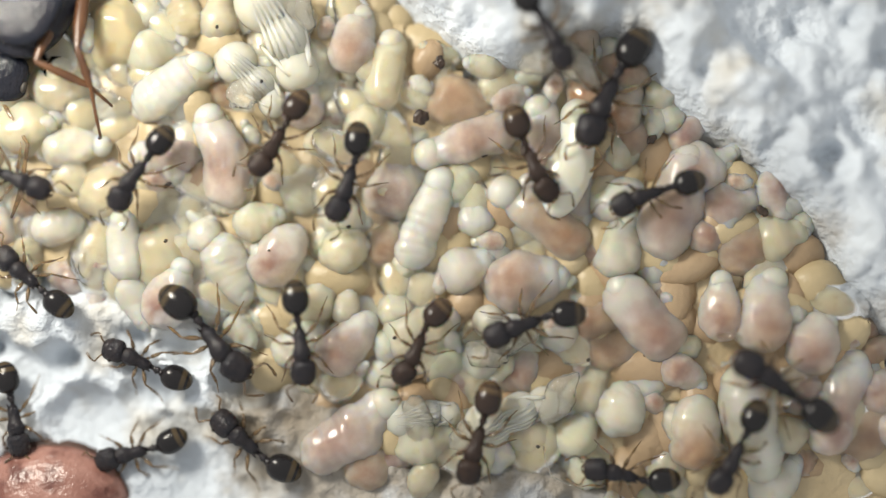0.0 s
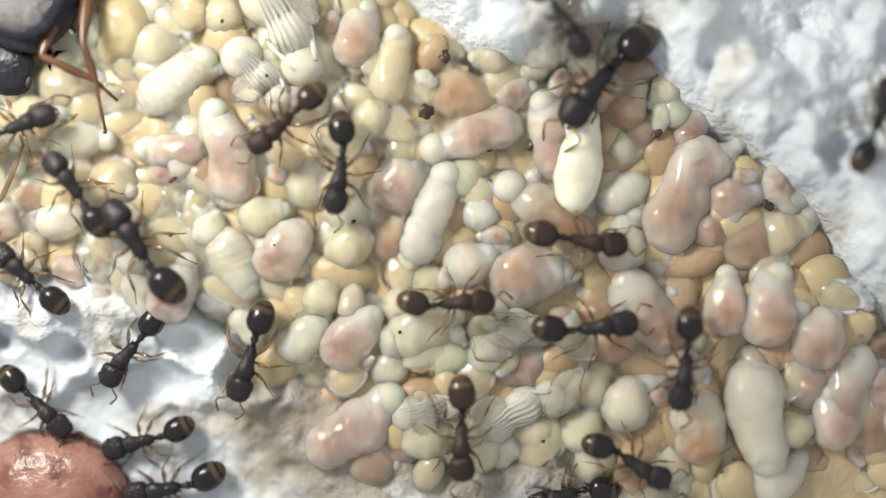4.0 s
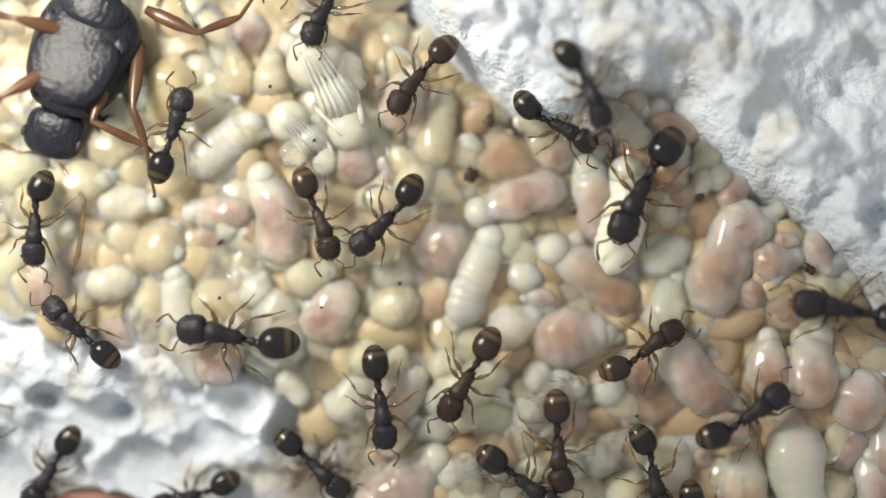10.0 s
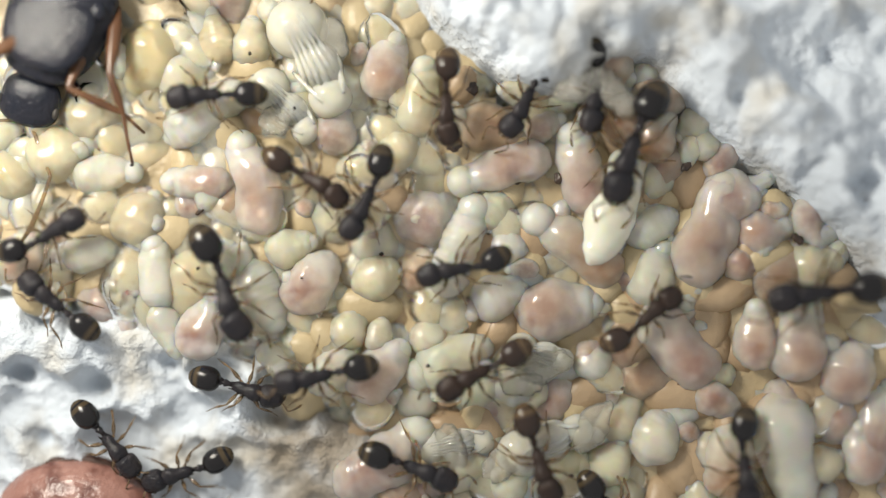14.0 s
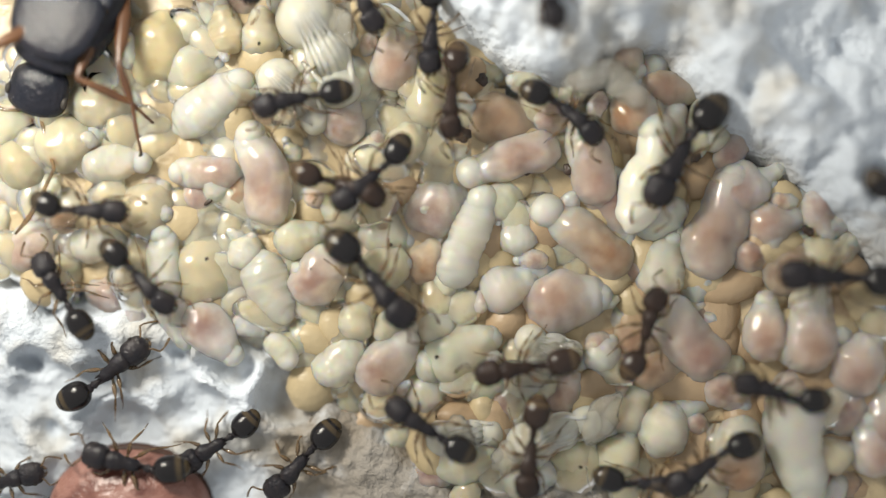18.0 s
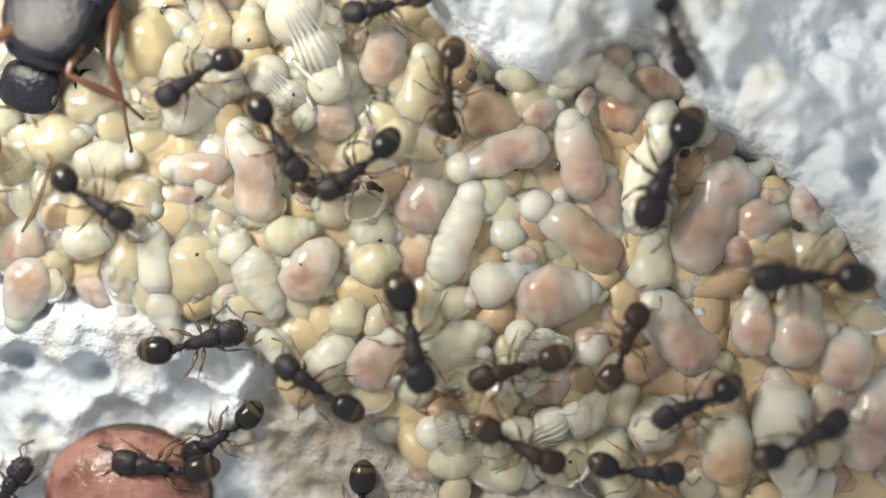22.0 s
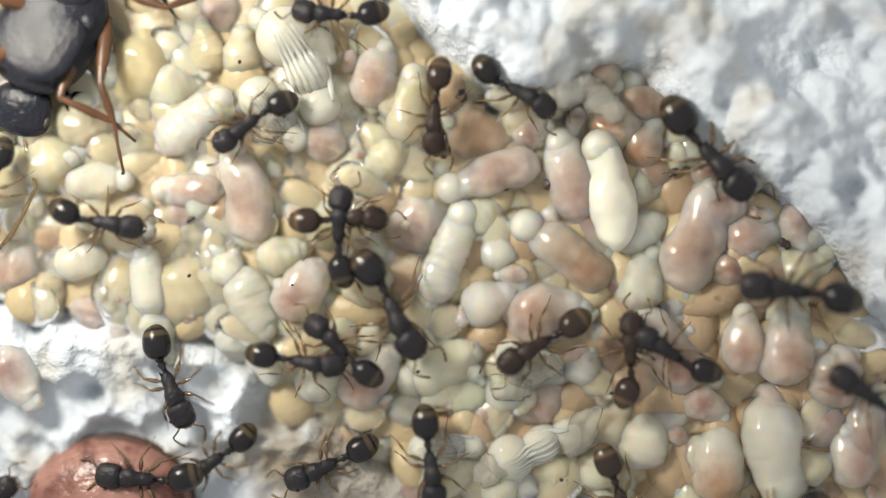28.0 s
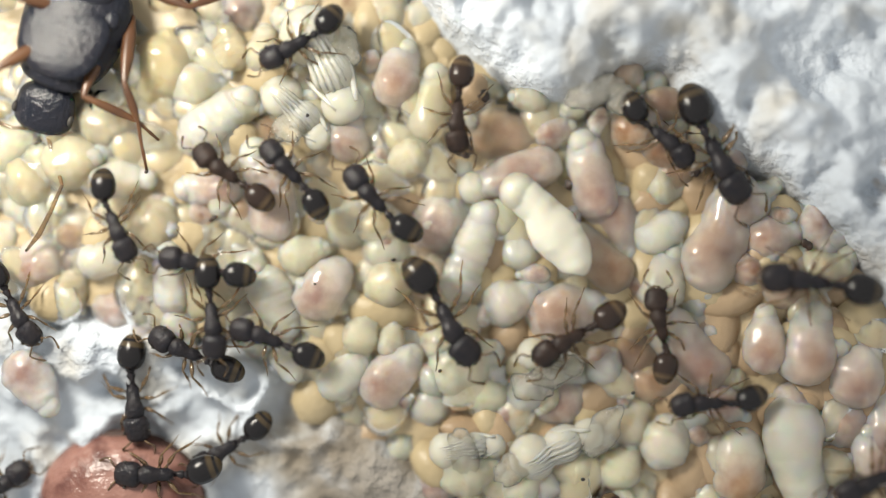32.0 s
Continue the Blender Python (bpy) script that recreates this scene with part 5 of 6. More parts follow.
    stroll(ant_w15, [
        at(0, 4.57, -5.58, 0.56, 165), at(1, 4.97, -5.80, 0.56, 193), at(2, 6.10, -5.60, 0.82, 157), at(2.33333, 5.66, -5.58, 0.72, 214),
        at(2.66667, 5.21, -5.57, 0.65, 271), at(3, 4.76, -5.53, 0.60, 328), at(6, 4.31, -4.98, 0.65, 321), at(7, 4.49, -5.45, 0.59, 339),
        at(8, 4.43, -5.09, 0.64, 331), at(9, 3.79, -4.70, 0.63, 303), at(10, 3.95, -4.09, 0.66, 280), at(10.3333, 3.98, -4.36, 0.64, 222),
        at(10.6667, 4.02, -4.63, 0.63, 164), at(11, 4.05, -4.90, 0.61, 106), at(12, 4.58, -3.88, 0.70, 117), at(13, 2.99, -2.73, 0.66, 132),
        at(14, -0.35, 0.21, 0.66, 188), at(14.25, -0.59, -0.04, 0.66, 133), at(14.5, -0.84, -0.29, 0.66, 78), at(15.75, 3.63, -2.00, 0.31, 121),
        at(17, 7.77, -3.57, 1.08, 164), at(18, 7.06, -2.99, 0.98, 161), at(19, 6.07, -2.99, 0.84, 166), at(20, 5.16, -2.99, 0.74, 141),
        at(21, 5.09, -2.96, 0.74, 118), at(21.5, 5.24, -3.19, 0.75, 159), at(22, 5.37, -3.42, 0.76, 199), at(23, 5.79, -2.07, 0.81, 161),
        at(24, 4.85, -1.29, 0.72, 138), at(27, 5.31, -1.73, 0.76, 146), at(28, 5.08, -1.78, 0.74, 145), at(29, 5.15, -1.79, 0.75, 147),
        at(30, 5.13, -1.96, 0.75, 152), at(31, 5.28, -2.76, 0.76, 177), at(32, 5.57, -2.94, 0.78, 180)])
    stroll(ant_w16, [
        at(0, 0.87, -4.57, 0.63, -107), at(1, 1.08, -4.54, 0.63, -99), at(2, 0.41, -5.08, 0.55, -63), at(3, 0.61, -4.90, 0.58, -93),
        at(6, -0.47, -3.53, 0.66, -88), at(7, -0.39, -2.71, 0.66, -115), at(8, -0.50, -2.10, 0.66, -112), at(9, -0.76, -1.63, 0.66, -125),
        at(10, -0.64, -1.73, 0.66, -122), at(11, -0.22, -1.98, 0.66, -123), at(12, 0.19, -2.20, 0.66, -147), at(13, -0.08, -2.09, 0.66, -145),
        at(14, 0.13, -2.28, 0.66, -153), at(17, 1.08, -2.23, 0.66, -168), at(18, 0.96, -2.41, 0.66, -173), at(19, 0.87, -2.27, 0.66, -175),
        at(20, 0.90, -2.41, 0.66, -166), at(21, 1.25, -2.68, 0.66, -158), at(22, 1.02, -2.55, 0.66, -166), at(23, 1.04, -2.65, 0.66, -166),
        at(24, 1.05, -2.33, 0.66, -175), at(27, 1.70, -1.48, 0.66, -148), at(28, 1.85, -1.46, 0.66, -151), at(29, 1.99, -1.28, 0.66, -154),
        at(30, 2.30, -1.49, 0.66, -157), at(31, 2.25, -1.36, 0.66, -155), at(32, 2.16, -1.28, 0.66, -151)])
    stroll(ant_w17, [
        at(0, 2.15, 2.25, 0.66, -68), at(1, 1.60, 0.64, 0.66, -81), at(2, 2.37, 0.03, 0.66, -29), at(3, 2.85, 0.30, 0.66, -10),
        at(6, 3.59, -0.55, 0.66, -13), at(7, 2.10, -0.36, 0.66, -49), at(8, 1.69, -1.68, 0.66, -77), at(9, 1.26, -2.48, 0.66, -91),
        at(10, 1.58, -3.39, 0.66, -88), at(11, 1.66, -3.80, 0.65, -92), at(12, 1.58, -4.27, 0.64, -83), at(13, 1.48, -4.19, 0.65, -72),
        at(14, 1.49, -4.37, 0.64, -73), at(17, 1.25, -4.31, 0.64, -90), at(18, 1.10, -4.41, 0.64, -99), at(19, 1.39, -4.35, 0.64, -41),
        at(20, 1.04, -4.49, 0.63, -35), at(21, 0.88, -4.32, 0.64, -26), at(22, 1.07, -4.47, 0.63, -28), at(23, 1.16, -4.54, 0.63, -33),
        at(24, 1.53, -3.93, 0.65, -31), at(27, 3.20, -4.46, 0.64, -47), at(28, 3.77, -5.25, 0.53, -70), at(29, 3.82, -5.85, 0.30, -72),
        at(32, 3.47, -6.56, 0.05, -68)])
    stroll(ant_w18, [
        at(0, 2.48, 5.34, 1.26, -61), at(1, 2.63, 5.57, 1.39, -43), at(2, 2.52, 5.50, 1.38, -37), at(3, 2.76, 5.48, 1.25, -57),
        at(6, 2.59, 5.29, 1.16, -54), at(7, 2.66, 5.15, 1.02, -56), at(8, 2.35, 5.15, 1.14, -67), at(9, 2.09, 5.53, 1.46, -61),
        at(10, 2.21, 5.43, 1.36, -64), at(11, 2.59, 5.00, 0.85, -75), at(12, 2.76, 4.81, 0.65, -85), at(13, 2.86, 4.68, 0.55, -90),
        at(14, 2.89, 4.66, 0.54, -94), at(17, 1.94, 3.58, 0.61, -100), at(18, 1.93, 3.85, 0.57, -38), at(19, 1.52, 3.83, 0.58, -14),
        at(19.3333, 0.75, 4.36, 0.55, -72), at(19.6667, -0.02, 4.87, 0.53, -130), at(20, -0.79, 5.40, 0.52, -188), at(21, -2.29, 5.99, 0.65, -180),
        at(22, -2.16, 6.27, 0.62, -167), at(22.5, -2.60, 6.42, 0.64, -115), at(23, -3.04, 6.57, 0.65, -63), at(24, -2.52, 6.76, 0.62, -114),
        at(27, -2.82, 6.79, 0.64, -113), at(28, -3.12, 6.59, 0.65, -184), at(29, -3.85, 7.12, 0.66, -200), at(30, -3.76, 6.57, 0.66, -186),
        at(31, -4.30, 6.10, 0.66, -153), at(32, -4.59, 5.93, 0.66, -149)])
    stroll(ant_w19, [
        at(0, 4.08, 3.91, 0.62, -117), at(1, 3.97, 3.92, 0.63, -125), at(2, 3.72, 4.06, 0.61, -142), at(3, 3.92, 4.05, 0.61, -128),
        at(6, 3.44, 4.15, 0.58, -142), at(7, 3.79, 3.93, 0.62, -127), at(8, 3.58, 3.62, 0.64, -122), at(9, 3.77, 3.31, 0.65, -113),
        at(10, 3.66, 2.98, 0.66, -118), at(11, 3.60, 3.00, 0.66, -126), at(12, 3.65, 3.07, 0.66, -130), at(13, 3.60, 3.20, 0.66, -125),
        at(14, 3.77, 3.24, 0.65, -111), at(17, 4.31, 3.14, 0.67, -103), at(18, 4.73, 2.85, 0.68, -122), at(19, 4.67, 2.58, 0.69, -120),
        at(20, 4.48, 2.37, 0.69, -120), at(21, 4.39, 2.42, 0.68, -113), at(22, 4.61, 2.29, 0.70, -113), at(23, 4.21, 2.71, 0.67, -128),
        at(24, 4.15, 2.94, 0.65, -134), at(25.5, 4.92, 2.96, 0.61, -93), at(27, 5.69, 2.97, 0.62, -53), at(28, 5.91, 3.18, 0.63, -48),
        at(29, 5.91, 3.07, 0.64, -48), at(30, 5.70, 3.04, 0.60, -53), at(31, 5.84, 3.23, 0.63, -52), at(32, 5.50, 3.30, 0.60, -63)])
    stroll(ant_w20, [
        at(0, 5.17, 1.38, 0.75, -162), at(1, 5.87, 1.24, 0.82, -113), at(2, 8.17, 1.62, 0.95, -50), at(2.5, 8.23, 1.76, 1.07, 13),
        at(3, 8.30, 1.91, 1.24, 76), at(5.5, 13.60, 4.60, 1.50, 45), at(9.75, 14.20, 5.60, 1.50, 3), at(14, 13.60, 5.20, 1.50, -40),
        at(16.5, 6.18, 3.92, 1.32, -40), at(17, 6.69, 3.37, 1.21, -44), at(18, 9.77, 1.38, 1.54, -48), at(18.5, 8.73, 4.02, 1.48, -120),
        at(19, 7.66, 6.67, 1.50, -191), at(20, 3.36, 5.65, 1.06, -196), at(21, 6.73, 3.14, 1.06, -156), at(21.5, 5.73, 4.34, 1.05, -115),
        at(22, 4.71, 5.53, 1.16, -75), at(23, 8.72, 2.28, 1.54, -55), at(24, 9.14, 1.55, 1.52, -60), at(26, 10.81, 0.71, 1.49, -41),
        at(27.3333, 10.95, 0.84, 1.48, 16), at(28.6667, 11.08, 0.96, 1.48, 73), at(30, 11.21, 1.08, 1.48, 130), at(31, 9.20, 1.65, 1.56, 151),
        at(32, 10.64, 1.85, 1.49, 139)])
    stroll(ant_w21, [
        at(0, 8.19, -3.35, 1.13, 144), at(1, 9.43, -3.41, 1.22, 159), at(2, 12.65, -3.72, 1.01, 158), at(6, 12.42, -3.18, 1.20, 158),
        at(8, 11.26, -4.16, 1.17, 174), at(9, 9.65, -0.63, 1.05, 161), at(10, 8.65, -0.05, 1.07, 170), at(11, 8.38, 0.16, 1.07, 170),
        at(12, 8.32, 0.14, 1.09, 163), at(13, 8.14, 0.22, 1.07, 164), at(14, 8.33, -0.34, 1.12, 187), at(17, 7.85, -0.06, 1.08, 167),
        at(18, 8.40, -0.17, 1.10, 176), at(19, 8.10, -0.09, 1.10, 178), at(20, 8.17, -0.41, 1.11, 185), at(21, 8.40, -0.61, 1.12, 212),
        at(22, 8.01, -0.30, 1.10, 180), at(23, 7.90, -0.12, 1.08, 180), at(24, 7.74, -0.19, 1.06, 177), at(27, 8.16, -0.28, 1.10, 186),
        at(28, 7.97, -0.20, 1.09, 172), at(29, 8.23, 0.11, 1.08, 157), at(30, 8.13, 0.26, 1.07, 164), at(31, 7.89, 0.40, 1.05, 165),
        at(32, 7.95, 0.02, 1.07, 172)])
    stroll(ant_w22, [
        at(0, 7.13, -4.86, 0.99, -118), at(1, 7.23, -4.70, 1.00, -107), at(2, 5.90, -3.41, 0.83, -65), at(3, 5.79, -2.01, 0.82, -104),
        at(6, 5.47, -5.44, 0.73, -37), at(7, 2.30, -5.48, 0.29, 10), at(8, 2.12, -5.27, 0.41, -22), at(9, 1.11, -4.85, 0.58, -26),
        at(10, 0.70, -4.31, 0.64, -38), at(11, 0.63, -4.12, 0.65, -62), at(12, -1.34, -4.64, 0.46, -13), at(13, -1.30, -4.77, 0.43, -5),
        at(14, -1.60, -4.66, 0.38, -20), at(15, -1.38, -4.43, 0.47, 39), at(16, -1.16, -4.20, 0.55, 99), at(17, -0.94, -3.98, 0.63, 158),
        at(18, -1.40, -3.94, 0.60, 147), at(19, -1.59, -3.95, 0.59, 169), at(20, -3.13, -3.67, 0.36, 159), at(21, -3.75, -3.12, 0.49, 158),
        at(22, -3.89, -3.06, 0.49, 146), at(23, -3.28, -4.11, 0.13, 185), at(24, -3.69, -4.69, -0.05, 209), at(27, -3.20, -4.42, 0.05, 198),
        at(28, -3.43, -4.54, -0.02, 205), at(29, -3.08, -3.64, 0.37, 176), at(30, -4.39, -3.25, 0.26, 157), at(31, -4.44, -2.86, 0.46, 156),
        at(32, -7.34, -1.80, 0.19, 155)])
    stroll(ant_w23, [
        at(0, -2.69, 7.90, 0.51, -79), at(5, -2.05, 7.52, 0.49, -84), at(6, -1.45, 6.76, 0.49, -90), at(7, -0.33, 5.28, 0.44, -57),
        at(8, 0.51, 4.74, 0.50, -38), at(9, 1.45, 4.63, 0.57, -18), at(10, 1.54, 4.53, 0.51, -25), at(11, 2.49, 3.93, 0.53, -31),
        at(12, 2.72, 4.08, 0.51, -47), at(13, 1.66, 4.64, 0.60, -28), at(13.5, 1.45, 4.53, 0.53, -72), at(14, 1.25, 4.43, 0.47, -116),
        at(15.5, 1.64, 4.55, 0.57, -70), at(17, 2.03, 4.66, 0.67, -24), at(18, 1.26, 6.79, 1.49, -66), at(19, 2.45, 5.52, 1.39, -54),
        at(20, 0.29, 7.70, 1.49, -58), at(22, -0.60, 7.44, 1.46, -124), at(22.5, -0.33, 6.59, 1.09, -172), at(23, -0.06, 5.74, 0.76, -221),
        at(23.3333, 0.46, 5.41, 0.72, -276), at(23.6667, 0.97, 5.08, 0.69, -331), at(24, 1.49, 4.75, 0.68, -386), at(27, 1.79, 4.75, 0.71, -384),
        at(28, 1.20, 4.75, 0.63, -386), at(29, 1.30, 4.84, 0.70, -383), at(30, 1.57, 4.45, 0.48, -391), at(31, 2.48, 4.08, 0.48, -408),
        at(32, 4.15, 3.68, 0.63, -398)])
    stroll(ant_w24, [
        at(0, 0.48, 9.51, 1.50, -112), at(7.5, 0.74, 8.09, 1.50, -112), at(9, -1.65, 6.17, 0.57, -124), at(10, -1.86, 5.73, 0.64, -130),
        at(11, -1.65, 4.94, 0.65, -85), at(12, -0.46, 4.86, 0.58, -70), at(13, -0.55, 4.43, 0.63, -92), at(14, -0.75, 4.33, 0.64, -90),
        at(17, -0.84, 4.21, 0.65, -94), at(18, -0.85, 4.27, 0.65, -95), at(19, -0.85, 4.18, 0.65, -95), at(20, -0.74, 4.24, 0.65, -101),
        at(21, -0.73, 4.24, 0.65, -98), at(22, -0.69, 4.27, 0.64, -97), at(23, -0.74, 4.18, 0.65, -97), at(24, -0.72, 4.30, 0.64, -96),
        at(27, -0.74, 4.29, 0.65, -98), at(28, -0.75, 4.28, 0.65, -95), at(29, -0.70, 4.31, 0.64, -94), at(30, -0.73, 4.27, 0.65, -92),
        at(31, -0.77, 4.34, 0.64, -96), at(32, -0.76, 4.31, 0.65, -94)])
    stroll(ant_w25, [
        at(0, -3.19, 9.40, 1.04, -101), at(7, -2.35, 8.72, 0.84, -101), at(9, -3.63, 7.25, 0.65, -90), at(10, -4.12, 7.50, 0.65, -120),
        at(11, -4.25, 7.34, 0.66, -102), at(12, -3.50, 7.48, 0.65, -117), at(13, -3.55, 8.25, 0.59, -117), at(16, -4.59, 7.97, 0.63, -116),
        at(17, -4.74, 6.56, 0.66, -116), at(18, -3.11, 6.76, 0.65, -69), at(19, -3.11, 6.78, 0.65, -84), at(20, -2.51, 7.97, 0.45, -104),
        at(32, -2.12, 9.45, 1.47, -104)])
    stroll(ant_w26, [
        at(0, -0.05, 9.92, 1.50, -63), at(16.5, -1.19, 8.67, 1.48, -101), at(18, -1.34, 5.86, 0.55, -96), at(19, -0.09, 5.52, 0.62, -72),
        at(20, 0.49, 7.83, 1.49, -79), at(32, 0.30, 10.11, 1.50, -79)])
    stroll(ant_w27, [
        at(0, 3.74, -7.45, -0.00, 169), at(3, 3.03, -6.10, 0.14, 236), at(4.5, 3.05, -6.36, 0.06, 163), at(6, 3.07, -6.62, 0.03, 90),
        at(7, 3.23, -5.37, 0.45, 78), at(8, 4.32, -5.44, 0.52, 7), at(9, 5.37, -5.46, 0.71, -63), at(14, 3.49, -5.66, 0.34, -30),
        at(17, 3.74, -5.28, 0.53, -6), at(20, 3.99, -5.22, 0.57, 7), at(22, 3.97, -5.10, 0.59, -3), at(24, 4.39, -5.50, 0.56, -41),
        at(25.5, 5.72, -5.09, 0.65, -94), at(27, 6.98, -4.64, 0.97, -147), at(28, 7.67, -5.84, 1.06, -135), at(32, 7.17, -6.48, 0.95, -153)])
    stroll(ant_w28, [
        at(0, -13.53, -3.81, -0.19, 11), at(14, -13.98, -3.13, -0.15, 11), at(16.5, -8.26, -3.33, -0.15, 21), at(17, -8.58, -3.28, -0.14, 15),
        at(18, -9.41, -2.69, -0.10, 40), at(19, -10.07, -2.72, -0.11, 48), at(20, -9.07, -3.96, -0.21, 4), at(21, -7.14, -2.30, 0.01, 31),
        at(22, -6.94, -1.99, 0.15, 16), at(23, -6.61, -1.77, 0.27, 25), at(24, -6.69, -1.72, 0.27, 32), at(25.5, -7.26, -2.27, 0.03, -25),
        at(27, -7.80, -2.79, -0.09, -83), at(28, -7.46, -2.40, -0.02, -68), at(29, -7.38, -2.53, -0.04, -60), at(30, -7.64, -2.17, 0.02, -53),
        at(31, -7.94, -1.97, 0.07, -56), at(32, -8.92, -2.75, -0.11, -83)])
    stroll(ant_w29, [
        at(0, -1.75, -7.81, -0.05, 173), at(26, -2.62, -7.15, -0.09, 159), at(27, -2.73, -5.85, -0.08, 159), at(28, -3.06, -1.62, 0.66, 133),
        at(29, -4.43, -0.64, 0.66, 148), at(30, -5.69, 0.11, 0.66, 163), at(31, -6.38, 0.62, 0.66, 150), at(32, -6.98, 0.40, 0.66, 162)])
    walk(prey, [
        (0, pose(-0.01006, -0.00673, -0.00045, 0, 0, 10)),
        (1, pose(-0.00999, -0.00675, -0.00045, 0, 0, 0)),
        (2, pose(-0.00998, -0.00663, -0.00045, 0, 0, 0)),
        (3, pose(-0.01014, -0.00659, -0.00045, 0, 0, 0)),
        (6, pose(-0.01021, -0.00651, -0.00045, 0, 0, 0)),
        (7, pose(-0.01006, -0.00666, -0.00045, 0, 0, 0)),
        (8, pose(-0.01027, -0.00665, -0.00045, 0, 0, 0)),
        (9, pose(-0.00985, -0.00649, -0.00045, 0, 0, 0)),
        (10, pose(-0.01040, -0.00655, -0.00045, 0, 0, 0)),
        (11, pose(-0.01056, -0.00657, -0.00045, 0, 0, 0)),
        (12, pose(-0.01056, -0.00653, -0.00045, 0, 0, 0)),
        (13, pose(-0.01017, -0.00641, -0.00045, 0, 0, 0)),
        (14, pose(-0.01011, -0.00641, -0.00045, 0, 0, 0)),
        (17, pose(-0.00872, -0.00677, -0.00045, 0, 0, 14)),
        (18, pose(-0.00893, -0.00635, -0.00045, 0, 0, 0)),
        (19, pose(-0.00904, -0.00625, -0.00045, 0, 0, 0)),
        (20, pose(-0.00892, -0.00603, -0.00045, 0, 0, 0)),
        (21, pose(-0.00886, -0.00610, -0.00045, 0, 0, 0)),
        (22, pose(-0.00879, -0.00596, -0.00045, 0, 0, 0)),
        (23, pose(-0.00877, -0.00592, -0.00045, 0, 0, 0)),
        (24, pose(-0.00884, -0.00583, -0.00045, 0, 0, 0)),
        (27, pose(-0.00901, -0.00578, -0.00045, 0, 0, 0)),
        (28, pose(-0.00906, -0.00570, -0.00045, 0, 0, 0)),
        (29, pose(-0.00952, -0.00589, -0.00045, 0, 0, 0)),
        (30, pose(-0.00953, -0.00582, -0.00045, 0, 0, 0)),
        (31, pose(-0.00946, -0.00572, -0.00045, 0, 0, 0)),
        (32, pose(-0.00933, -0.00566, -0.00045, 0, 0, 0))])
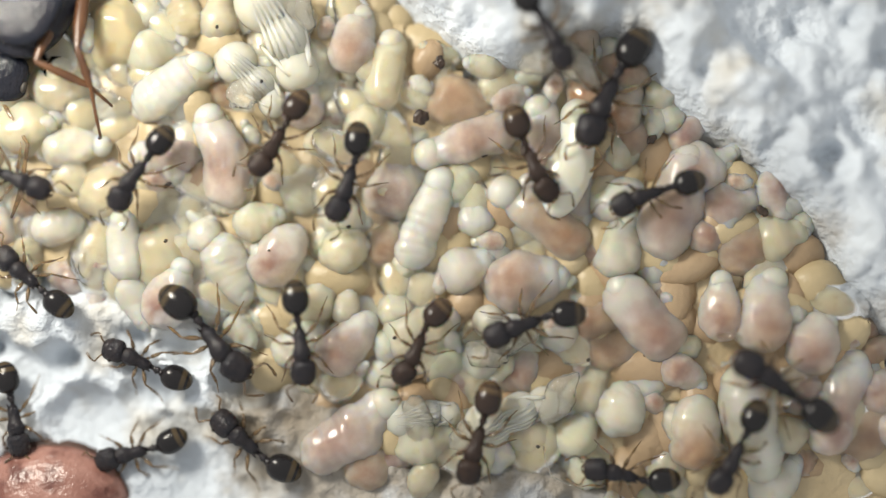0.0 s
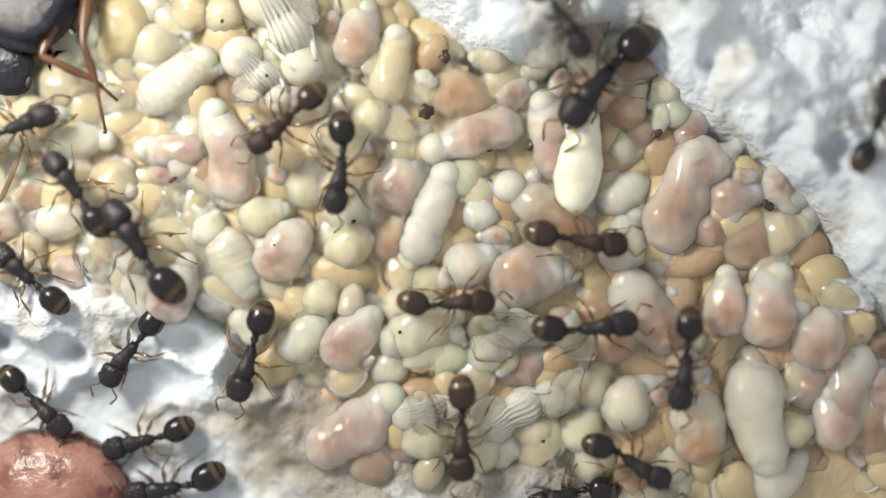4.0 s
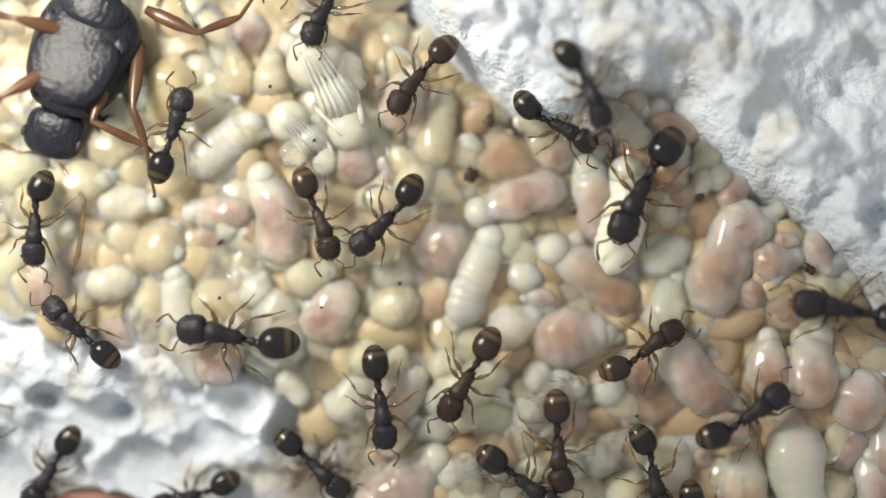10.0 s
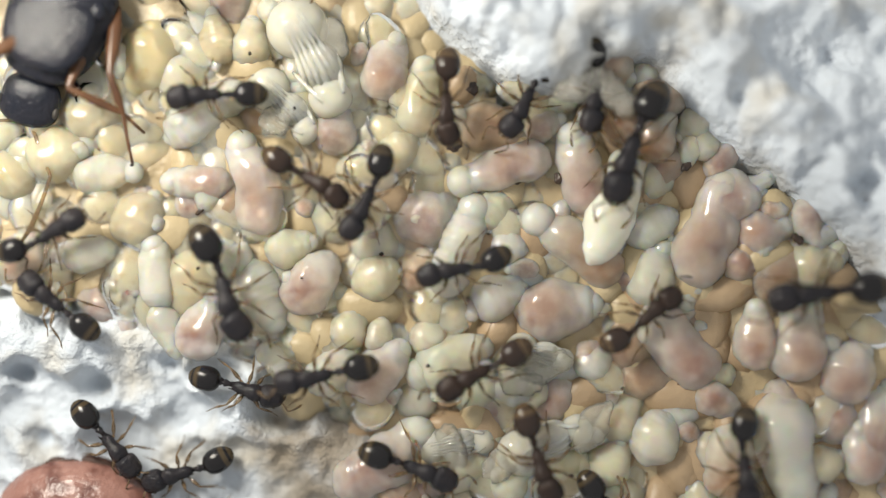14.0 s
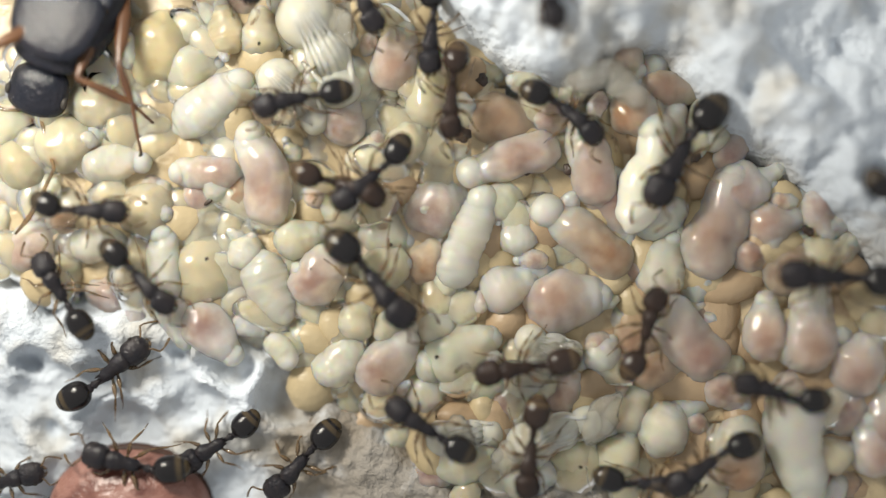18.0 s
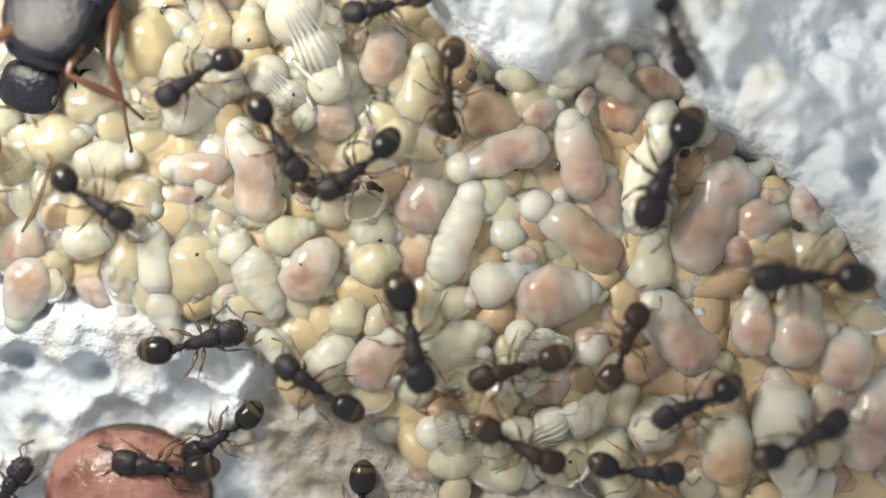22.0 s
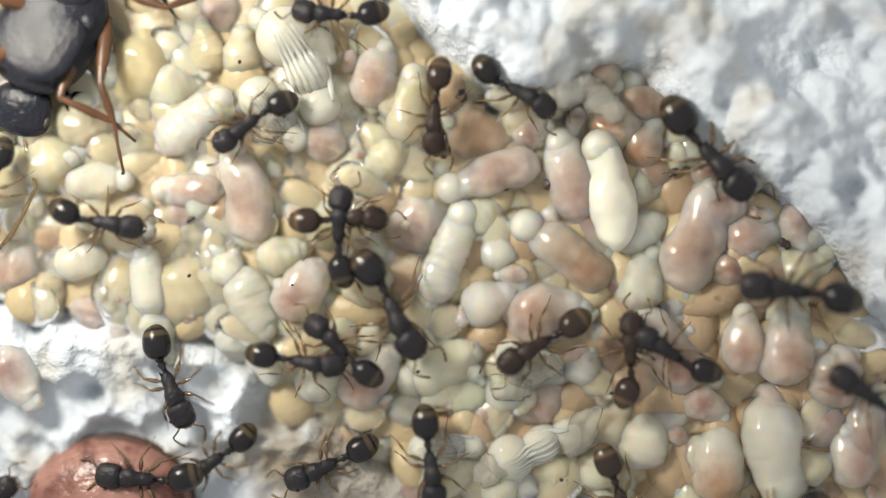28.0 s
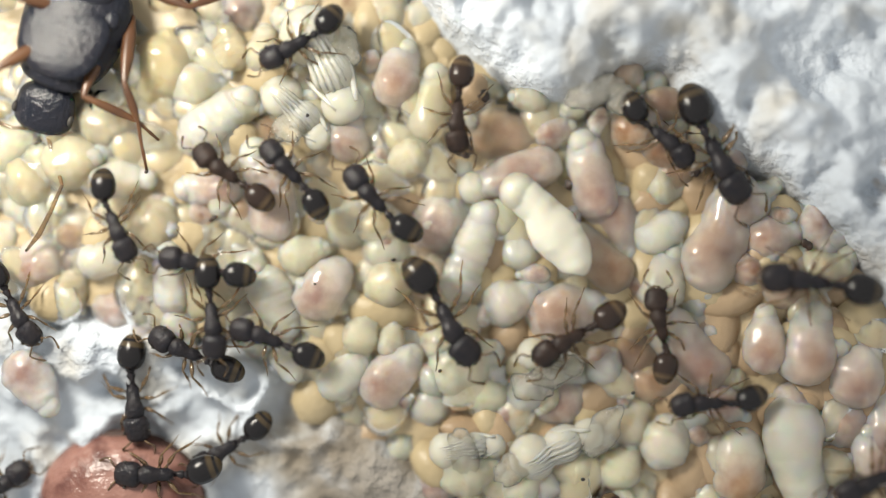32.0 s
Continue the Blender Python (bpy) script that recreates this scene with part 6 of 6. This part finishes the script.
    walk(carried_white, [
        (0, pose(0.00309, 0.00220, 0.00040, 0, 0, 75)),
        (1, pose(0.00308, 0.00206, 0.00040, 0, 0, 80)),
        (2, pose(0.00316, 0.00217, 0.00040, 0, 0, 85)),
        (3, pose(0.00320, 0.00215, 0.00040, 0, 0, 85)),
        (6, pose(0.00313, 0.00219, 0.00040, 0, 0, 85)),
        (7, pose(0.00318, 0.00190, 0.00040, 0, 0, 85)),
        (8, pose(0.00297, 0.00187, 0.00040, 0, 0, 85)),
        (9, pose(0.00298, 0.00241, 0.00040, 0, 0, 80)),
        (10, pose(0.00317, 0.00224, 0.00040, 0, 0, 80)),
        (11, pose(0.00323, 0.00165, 0.00040, 0, 0, 80)),
        (12, pose(0.00331, 0.00168, 0.00040, 0, 0, 75)),
        (13, pose(0.00329, 0.00167, 0.00040, 0, 0, 75)),
        (14, pose(0.00332, 0.00169, 0.00040, 0, 0, 70)),
        (17, pose(0.00345, 0.00225, 0.00040, 0, 0, 80)),
        (18, pose(0.00392, 0.00231, 0.00040, 0, 0, 75)),
        (19, pose(0.00393, 0.00225, 0.00040, 0, 0, 75)),
        (20, pose(0.00423, 0.00262, 0.00040, 0, 0, 75)),
        (21, pose(0.00413, 0.00255, 0.00040, 0, 0, 75)),
        (22, pose(0.00434, 0.00248, 0.00040, 0, 0, 75)),
        (23, pose(0.00436, 0.00224, 0.00040, 0, 0, 70)),
        (24, pose(0.00426, 0.00205, 0.00040, 0, 0, 70)),
        (26.5, pose(0.00384, 0.00222, 0.00040, 0, 0, 80)),
        (27, pose(0.00403, 0.00239, 0.00040, 0, 0, 80)),
        (28, pose(0.00355, 0.00225, 0.00040, 0, 0, 100)),
        (29, pose(0.00153, 0.00129, 0.00085, 0, 0, 130)),
        (30, pose(0.00157, 0.00141, 0.00085, 0, 0, 130)),
        (31, pose(0.00155, 0.00134, 0.00085, 0, 0, 130)),
        (32, pose(0.00144, 0.00137, 0.00085, 0, 0, 130))])
    walk(carried_pink, [
        (0, pose(-0.00687, -0.00112, 0.00020, 0, 0, 60)),
        (16, pose(-0.00679, -0.00126, 0.00020, 0, 0, 60)),
        (17, pose(-0.00660, -0.00181, 0.00020, 0, 0, -60)),
        (18, pose(-0.00677, -0.00169, 0.00020, 0, 0, -50)),
        (19, pose(-0.00775, -0.00213, 0.00020, 0, 0, -50)),
        (20, pose(-0.00926, -0.00120, 0.00020, 0, 0, -80)),
        (21, pose(-0.01110, -0.00056, 0.00020, 0, 0, -110)),
        (22, pose(-0.01124, -0.00078, 0.00020, 0, 0, -110)),
        (23, pose(-0.01130, -0.00103, 0.00020, 0, 0, -110)),
        (24, pose(-0.01122, -0.00147, 0.00020, 0, 0, -110)),
        (27, pose(-0.01153, -0.00171, 0.00020, 0, 0, -60)),
        (28, pose(-0.01129, -0.00238, 0.00020, 0, 0, -60)),
        (29, pose(-0.01120, -0.00248, 0.00020, 0, 0, -60)),
        (30, pose(-0.01142, -0.00231, 0.00020, 0, 0, -60)),
        (31, pose(-0.01148, -0.00240, 0.00020, 0, 0, -60)),
        (32, pose(-0.01144, -0.00254, 0.00020, 0, 0, -60))])
    for grub, turn in zip(dragged, (35, 60)):
        x, y, z = grub.location
        walk(grub, [(0, pose(x, y, z, 0, 0, turn)), (14.5, pose(x, y, z, 0, 0, turn)), (15.5, pose(x - 0.0004, y - 0.0022, z, 0, 0, turn + 20)), (16.5, pose(x - 0.0008, y - 0.0052, z - 0.0003, 0, 0, turn + 40)), (32, pose(x - 0.001, y - 0.006, z - 0.0003, 0, 0, turn + 40))])
    rows = [(t, pose(0.5 * MM, 0.15 * MM, 0.1 * MM, 0, 0, 14 * math.sin(t * 1.3) + 8 * math.sin(t * 3.1))) for t in np.arange(0, 32.1, 0.5)]
    walk(queen_feeler, rows)


motions()
